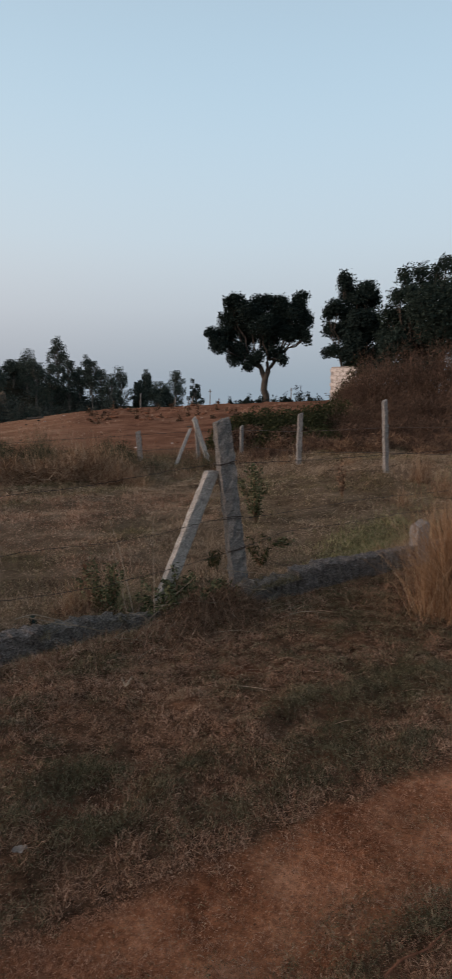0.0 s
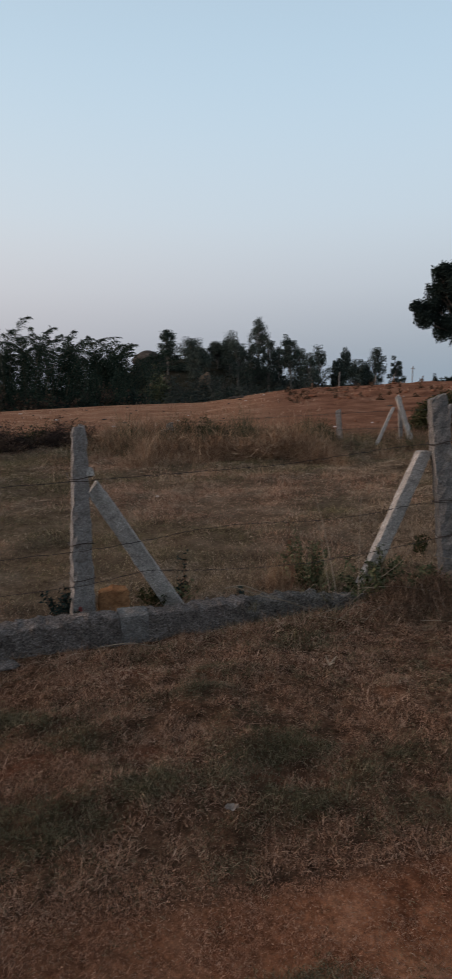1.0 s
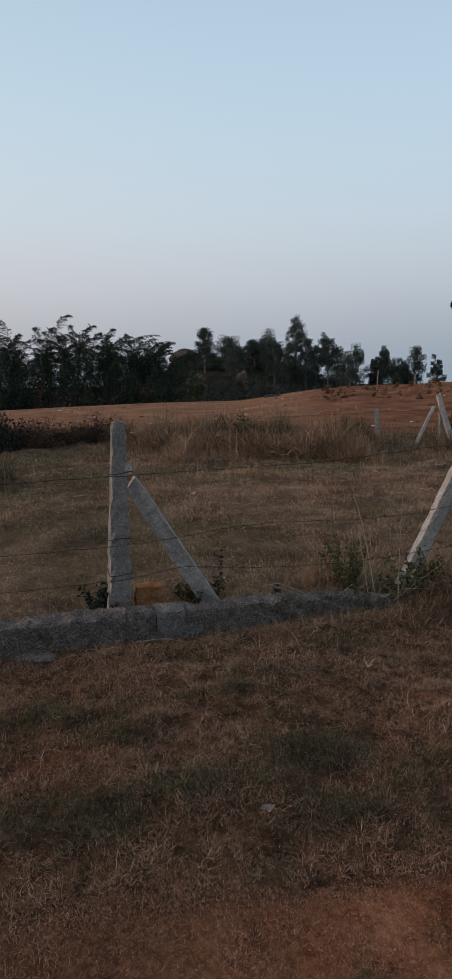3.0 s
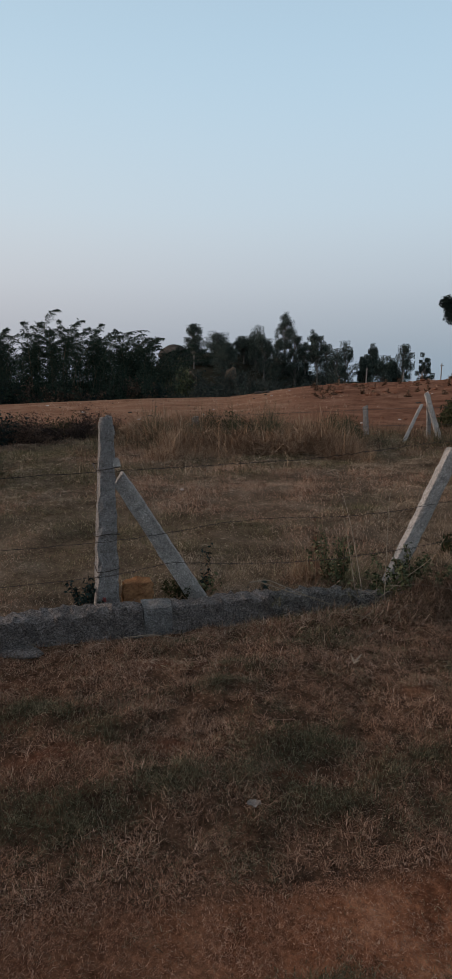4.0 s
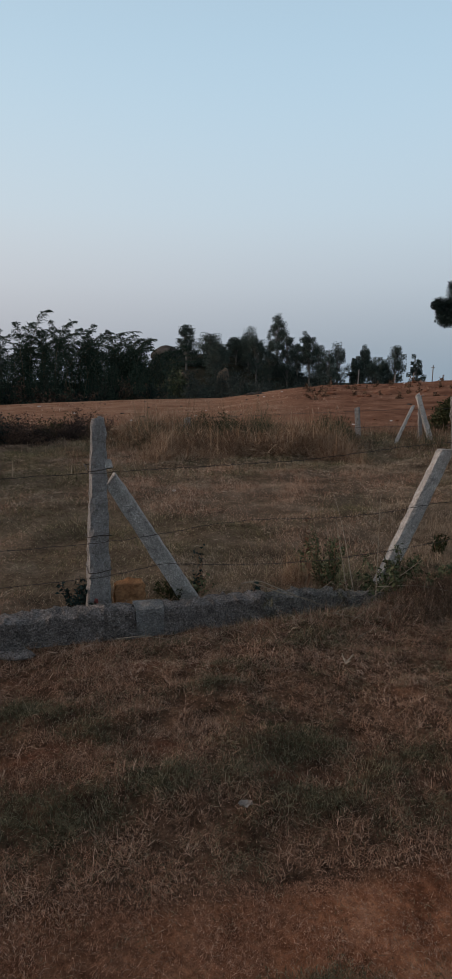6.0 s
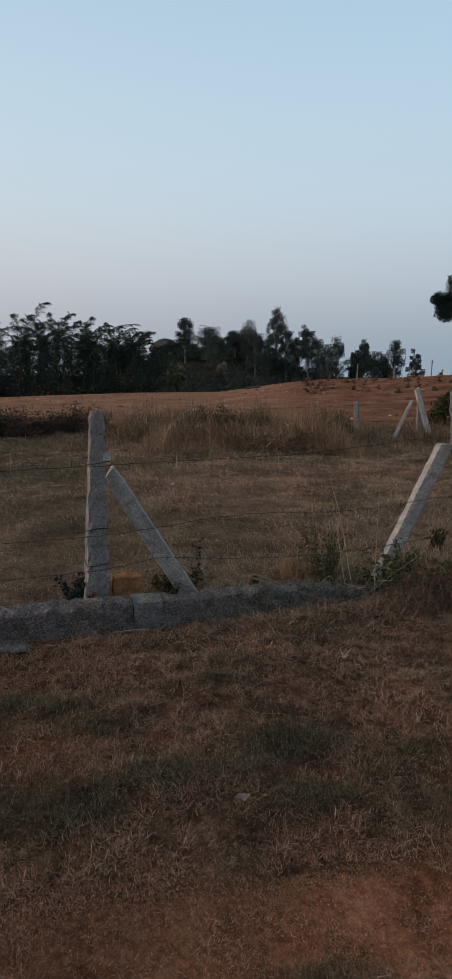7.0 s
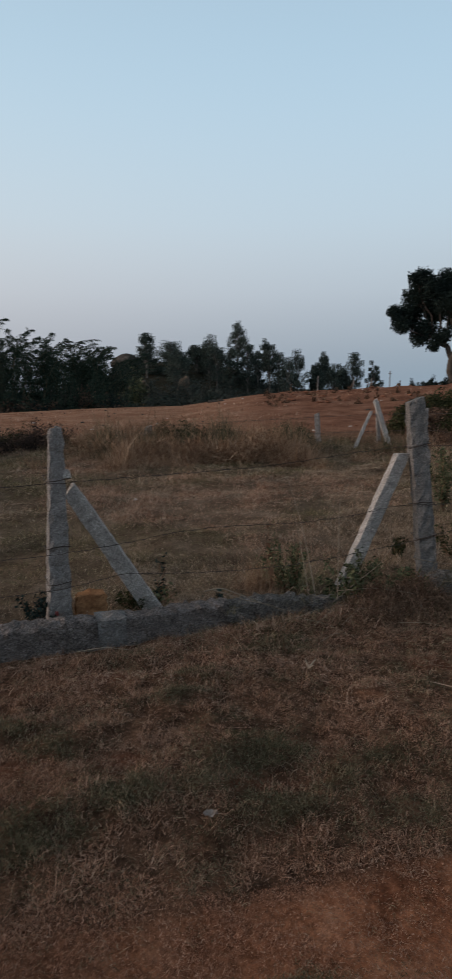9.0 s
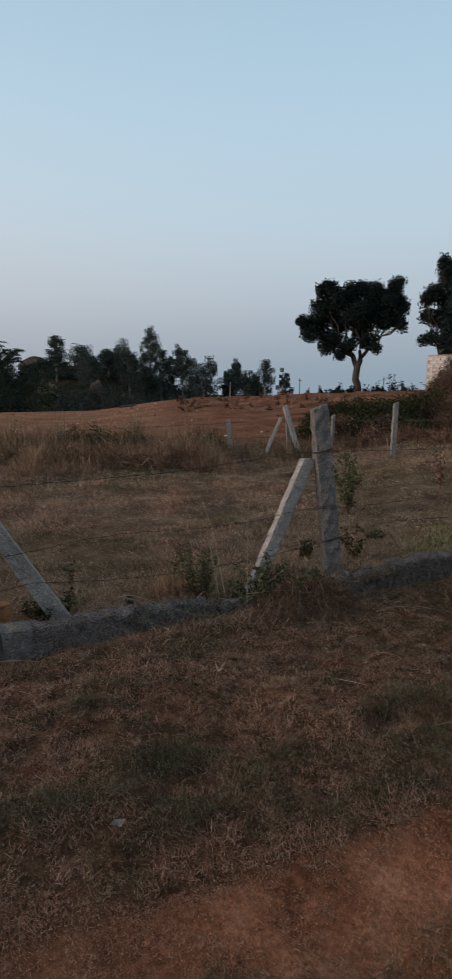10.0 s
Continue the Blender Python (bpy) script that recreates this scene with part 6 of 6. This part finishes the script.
def weed(x, y, h, w, n, leaf, seed, label, material=LEAF_WEED, stems=6):
    """Upright stems with leaves up their length."""
    rng = np.random.default_rng(seed)
    z = float(height(x, y))
    ob = thing("weed", (x, y, z - 0.02), label, "weed", "weeds")
    cents = []
    for k in range(stems):
        a = rng.uniform(0, 2 * math.pi)
        tip = np.array([math.cos(a) * w / 2 * rng.uniform(0.2, 1), math.sin(a) * w / 2 * rng.uniform(0.2, 1), h * rng.uniform(0.55, 1.0) if k else h])
        ln = bent((0, 0, 0), tip, rng, 0.03 * h, 6)
        v, f = tube(ln, np.linspace(0.005, 0.002, 6), 5)
        piece("stem", v, f, LEAF_BROWN, ob)
        u = rng.uniform(0.2, 1.0, n // stems)
        p = np.stack([np.interp(u, np.linspace(0, 1, 6), ln[:, i]) for i in range(3)], -1)
        cents.append(p + rng.normal(0, leaf * 0.55, (len(u), 3)))
    v, f = leaves(np.concatenate(cents), leaf, rng, 0.2, 0.5)
    piece("leaves", v, f, material, ob)
    return ob


weed(-0.90, 4.52, 0.42, 0.58, 1250, 0.025, 900, "leafy green weed behind the kerb", LEAF_WEED, 14)
weed(-1.02, 4.42, 0.52, 0.08, 46, 0.040, 901, "tall browning weed stem behind the kerb", LEAF_BROWN, 2)
n = 520
a, q = rng.uniform(0, 2 * math.pi, n), np.abs(rng.normal(0, 0.10, n))
turf("grass_spray", -1.13 + q * np.cos(a), 4.50 + q * np.sin(a), rng.uniform(0.12, 0.34, n), rng.uniform(0.002, 0.004, n), np.abs(rng.normal(0.45, 0.3, n)), rng, TALL, "yellowing grass spray beside the weed behind the kerb", 4, 1.4)
n = 520
a, q = rng.uniform(0, 2 * math.pi, n), np.abs(rng.normal(0, 0.13, n))
turf("grass_spray", -0.92 + 1.5 * q * np.cos(a), 4.68 + q * np.sin(a), rng.uniform(0.14, 0.40, n), rng.uniform(0.0018, 0.0034, n), np.abs(rng.normal(0.5, 0.3, n)), rng, FRESH, "yellow-green grass spray behind the leafy weed", 4, 1.4)
weed(-1.75, 4.06, 0.38, 0.10, 60, 0.032, 902, "small dark weed by the granite brace", LEAF_DARK, 3)
weed(-1.80, 3.98, 0.16, 0.40, 160, 0.035, 903, "low green weed by the granite brace", LEAF_WEED, 8)
weed(-0.34, 4.36, 0.36, 0.72, 2400, 0.028, 904, "leafy green weed before the leaning post's brace", LEAF_WEED, 20)
weed(-0.58, 4.20, 0.22, 0.45, 1000, 0.030, 905, "low leafy green weed at the kerb", LEAF_WEED, 10)
weed(-0.04, 4.50, 0.24, 0.36, 800, 0.030, 906, "low green weed at the foot of the leaning post", LEAF_WEED, 10)
weed(0.38, 7.75, 0.80, 0.74, 1150, 0.038, 907, "upright leafy green shrub in the plot", LEAF_WEED, 12)
weed(0.33, 5.75, 0.32, 0.36, 260, 0.032, 908, "dark weed behind the leaning post", LEAF_OLIVE, 8)
weed(1.66, 8.75, 0.60, 0.22, 170, 0.040, 909, "withered brown weed in the plot", LEAF_BROWN, 5)
weed(-2.36, 3.45, 0.24, 0.30, 300, 0.030, 910, "dark weed at the foot of the granite post", LEAF_DARK, 8)
weed(-2.22, 3.25, 0.24, 0.20, 420, 0.028, 911, "dark weed against the granite post", LEAF_DARK, 6)
weed(-1.84, 3.79, 0.17, 0.28, 420, 0.028, 914, "dark low weed between the ochre block and the brace", LEAF_OLIVE, 9)
weed(-1.30, 3.78, 0.20, 0.34, 200, 0.032, 912, "small dark weed on the kerb", LEAF_DARK, 6)
weed(-0.12, 5.67, 0.20, 0.26, 320, 0.030, 915, "low dark weed in the plot behind the brace", LEAF_OLIVE, 8)
weed(0.6, 6.6, 0.18, 0.4, 140, 0.04, 913, "low green weed in the plot", LEAF_WEED, 8)

stalk([(-0.646, 4.228, 0.020), (-0.774, 4.407, 0.497), (-0.925, 4.570, 0.856)], 0.0038, "long leaning dry straw stalk by the kerb", DEAD_LEAF)
stalk([(-0.49, 4.08, 0.02), (-0.49, 4.08, 0.27), (-0.49, 4.08, 0.55), (-0.49, 4.08, 0.80), (-0.43, 4.12, 0.91)], 0.0034, "nodding dry straw stalk by the kerb", DEAD_LEAF)
stalk([(-0.69, 4.18, 0.05), (-0.78, 4.36, 0.35), (-0.86, 4.5, 0.62)], 0.003, "thin leaning dry straw stalk by the kerb", DEAD_LEAF)
stalk([(-1.25, 3.53, 0.29), (-1.16, 3.60, 0.30), (-1.03, 3.69, 0.22), (-0.85, 3.82, 0.11), (-0.70, 3.92, 0.06)], 0.0042, "pale dry twig lying over the kerb", DEAD_LEAF, "twig", "twigs")
stalk([(-1.20, 3.57, 0.29), (-1.01, 3.70, 0.19), (-0.87, 3.80, 0.14), (-0.79, 3.86, 0.07)], 0.0036, "pale dry twig lying over the kerb", DEAD_LEAF, "twig", "twigs")
stalk([(-0.52, 4.05, 0.10), (-0.38, 4.20, 0.20), (-0.22, 4.30, 0.32), (-0.14, 4.40, 0.45)], 0.0028, "bent pale twig by the leaning post", DEAD_LEAF, "twig", "twigs")
stalk([(-0.50, 4.12, 0.16), (-0.25, 4.16, 0.19), (0.02, 4.22, 0.15)], 0.0025, "pale twig on the dry heap", DEAD_LEAF, "twig", "twigs")
stalk([(-0.25, 2.75, 0.03), (-0.12, 3.02, 0.05), (0.05, 3.3, 0.10)], 0.0013, "dry straw stalk lying on the verge")
stalk([(-1.85, 3.02, 0.05), (-1.7, 3.08, 0.07), (-1.55, 3.12, 0.05)], 0.004, "short pale twig before the kerb", DEAD_LEAF, "twig", "twigs")
for i, (x, y, dx, dy) in enumerate([(-0.55, 3.20, 0.03, 0.06), (-0.55, 3.20, -0.03, 0.05), (-0.55, 3.20, 0.03, -0.02)]):
    stalk([(x, y, 0.03), (x + dx, y + dy, 0.06)], 0.006, "pale split straw on the verge", DEAD_LEAF, "straw_bit", "straw bits")

# a fallen leaf, curled
u, w = np.meshgrid(np.linspace(-1, 1, 9), np.linspace(-1, 1, 7), indexing="ij")
half = 0.014 * np.sqrt(np.clip(1 - u**2, 0, 1)) * (1 + 0.25 * np.sin(7 * u))
v = np.stack([0.026 * u, w * half, 0.012 * w**2 + 0.008 * u**2 + 0.004 * np.sin(5 * u + 3 * w)], -1).reshape(-1, 3)
i, j = np.meshgrid(np.arange(8), np.arange(6), indexing="ij")
f = np.stack([i * 7 + j, (i + 1) * 7 + j, (i + 1) * 7 + j + 1, i * 7 + j + 1], -1).reshape(-1, 4)
ob = piece("fallen_leaf", v, f, PALE_LEAF, smooth=True)
ob.matrix_world = pose(-0.712, 1.935, float(height(-0.712, 1.935)) + 0.028, 14, -6, 15)
tagged(ob, "curled pale brown fallen leaf on the verge", "leaf")
boulder(0, 0, (0.16, 0.07, 0.03), 960, "flat grey stone at the foot of the kerb", at=(-2.36, 2.72), name="stone", material=GRANITE_DARK)
boulder(0, 0, (0.026, 0.022, 0.018), 961, "small white stone in the plot", at=(-3.48, 7.48), name="stone", material=PLASTER)
boulder(0, 0, (0.07, 0.05, 0.045), 962, "white stone on the red field", at=(-2.75, 41.0), name="stone", material=PLASTER)
for i, (dx, dy, h) in enumerate([(-0.42, 0.10, 0.95), (-0.30, -0.12, 1.02), (-0.55, 0.02, 0.78), (-0.18, 0.08, 1.08), (0.22, -0.05, 1.05), (0.35, 0.1, 0.9), (-0.65, -0.1, 0.62)]):
    stalk([(1.55 + dx * 0.2, 4.42 + dy * 0.3, 0.0), (1.55 + dx * 0.5, 4.42 + dy * 0.6, h * 0.6), (1.55 + dx * 0.8, 4.42 + dy, h)], 0.0016, "long bent stalk out of the orange straw clump", ORANGE_STRAW)
# long pale straws and twigs strewn over the kerb and the dry heap
rng = np.random.default_rng(77)
for i in range(14):
    a, b = rng.uniform(-1.35, 0.25), rng.uniform(-0.75, -0.12)
    x, y = 0.03 + a * FX - b * FY, 4.80 + a * FY + b * FX
    turn, long = rng.uniform(-0.9, 0.7), rng.uniform(0.15, 0.38)
    dx, dy = math.cos(turn + 0.4) * long, math.sin(turn + 0.4) * long
    z = float(height(x, y)) + (0.17 if b > -0.42 else 0.05)
    zz = float(height(x + dx, y + dy)) + 0.06
    stalk([(x, y, z), (x + dx * 0.5, y + dy * 0.5, max(z, zz) + rng.uniform(0.0, 0.03)), (x + dx, y + dy, max(zz, z - 0.1))], rng.uniform(0.0012, 0.0020), "long pale dry straw lying by the kerb", DEAD_LEAF)
# bushy clumps among the tall straw
for i, (az, r, w, h, kind) in enumerate([(-23.0, 14.2, 1.0, 0.62, 0), (-21.6, 14.6, 1.1, 0.72, 0), (-20.2, 14.4, 1.0, 0.70, 0), (-18.9, 14.8, 0.9, 0.60, 0), (-16.4, 14.7, 1.0, 0.62, 0), (-11.6, 14.2, 0.9, 0.62, 0), (-10.4, 14.4, 1.0, 0.72, 0), (-9.4, 14.6, 0.8, 0.6, 0), (-14.0, 14.9, 0.9, 0.5, 0),
                                    (-29.0, 14.0, 0.9, 0.45, 1), (-27.0, 13.2, 1.0, 0.5, 1), (-25.0, 12.6, 1.0, 0.42, 1), (-22.4, 12.4, 1.1, 0.45, 1), (-19.6, 12.3, 1.1, 0.5, 1), (-17.4, 12.2, 1.1, 0.45, 1), (-15.0, 12.0, 1.2, 0.5, 1), (-13.0, 12.2, 1.1, 0.55, 1), (-11.0, 12.4, 1.0, 0.45, 1)]):
    bush(az, r, w, h, 2600, (0.075, 0.24)[kind], 1500 + i, ("dull green bushy clump among the tall straw", "straw-brown dry clump among the tall straw")[kind], (LEAF_OLIVE, TALL)[kind], 60, (0.2, 0.045)[kind], wiry=kind == 1, name=("green_clump", "dry_clump")[kind], group=("green clumps", "dry clumps")[kind], twig_mat=BRUSH, thick=0.5)
# straws and thin twigs by the foot of the leaning post
stalk([(-0.019, 4.617, 0.285), (0.139, 4.731, 0.23), (0.208, 4.78, 0.214), (0.367, 4.894, 0.165), (0.447, 4.952, 0.17)], 0.0026, "thin pale twig bent over the kerb by the leaning post", DEAD_LEAF, "twig", "twigs")
stalk([(0.184, 4.787, 0.381), (0.161, 4.771, 0.21), (0.097, 4.725, 0.10)], 0.0030, "upright dry straw by the foot of the leaning post", DEAD_LEAF)
stalk([(0.046, 4.294, 0.097), (0.127, 4.352, 0.072), (0.197, 4.403, 0.035)], 0.0024, "pale straw on the turf before the leaning post", DEAD_LEAF)
stalk([(0.045, 4.195, 0.082), (0.081, 4.221, 0.04), (0.173, 4.287, 0.015)], 0.0024, "pale straw on the turf before the leaning post", DEAD_LEAF)
# the forked dead branch over the weeds by the leaning post
stalk([(-0.62, 4.17, -0.04), (-0.49, 4.25, 0.07), (-0.37, 4.29, 0.06), (-0.31, 4.39, 0.14)], 0.0042, "bent pale dead branch over the weeds by the post", DEAD_LEAF, "twig", "twigs")
stalk([(-0.49, 4.25, 0.08), (-0.42, 4.34, 0.17), (-0.35, 4.44, 0.23)], 0.0034, "side branch of the pale dead branch by the post", DEAD_LEAF, "twig", "twigs")
stalk([(-0.37, 4.29, 0.06), (-0.29, 4.24, -0.01), (-0.19, 4.20, -0.01)], 0.0030, "thin bent twig below the dead branch", DEAD_LEAF, "twig", "twigs")
stalk([(0.44, 1.50, 0.010), (0.50, 1.545, 0.022), (0.58, 1.575, 0.018), (0.66, 1.64, 0.024), (0.74, 1.67, 0.012)], 0.0045, "dark crooked stick lying beside the dirt track", CLOD, "twig", "twigs")
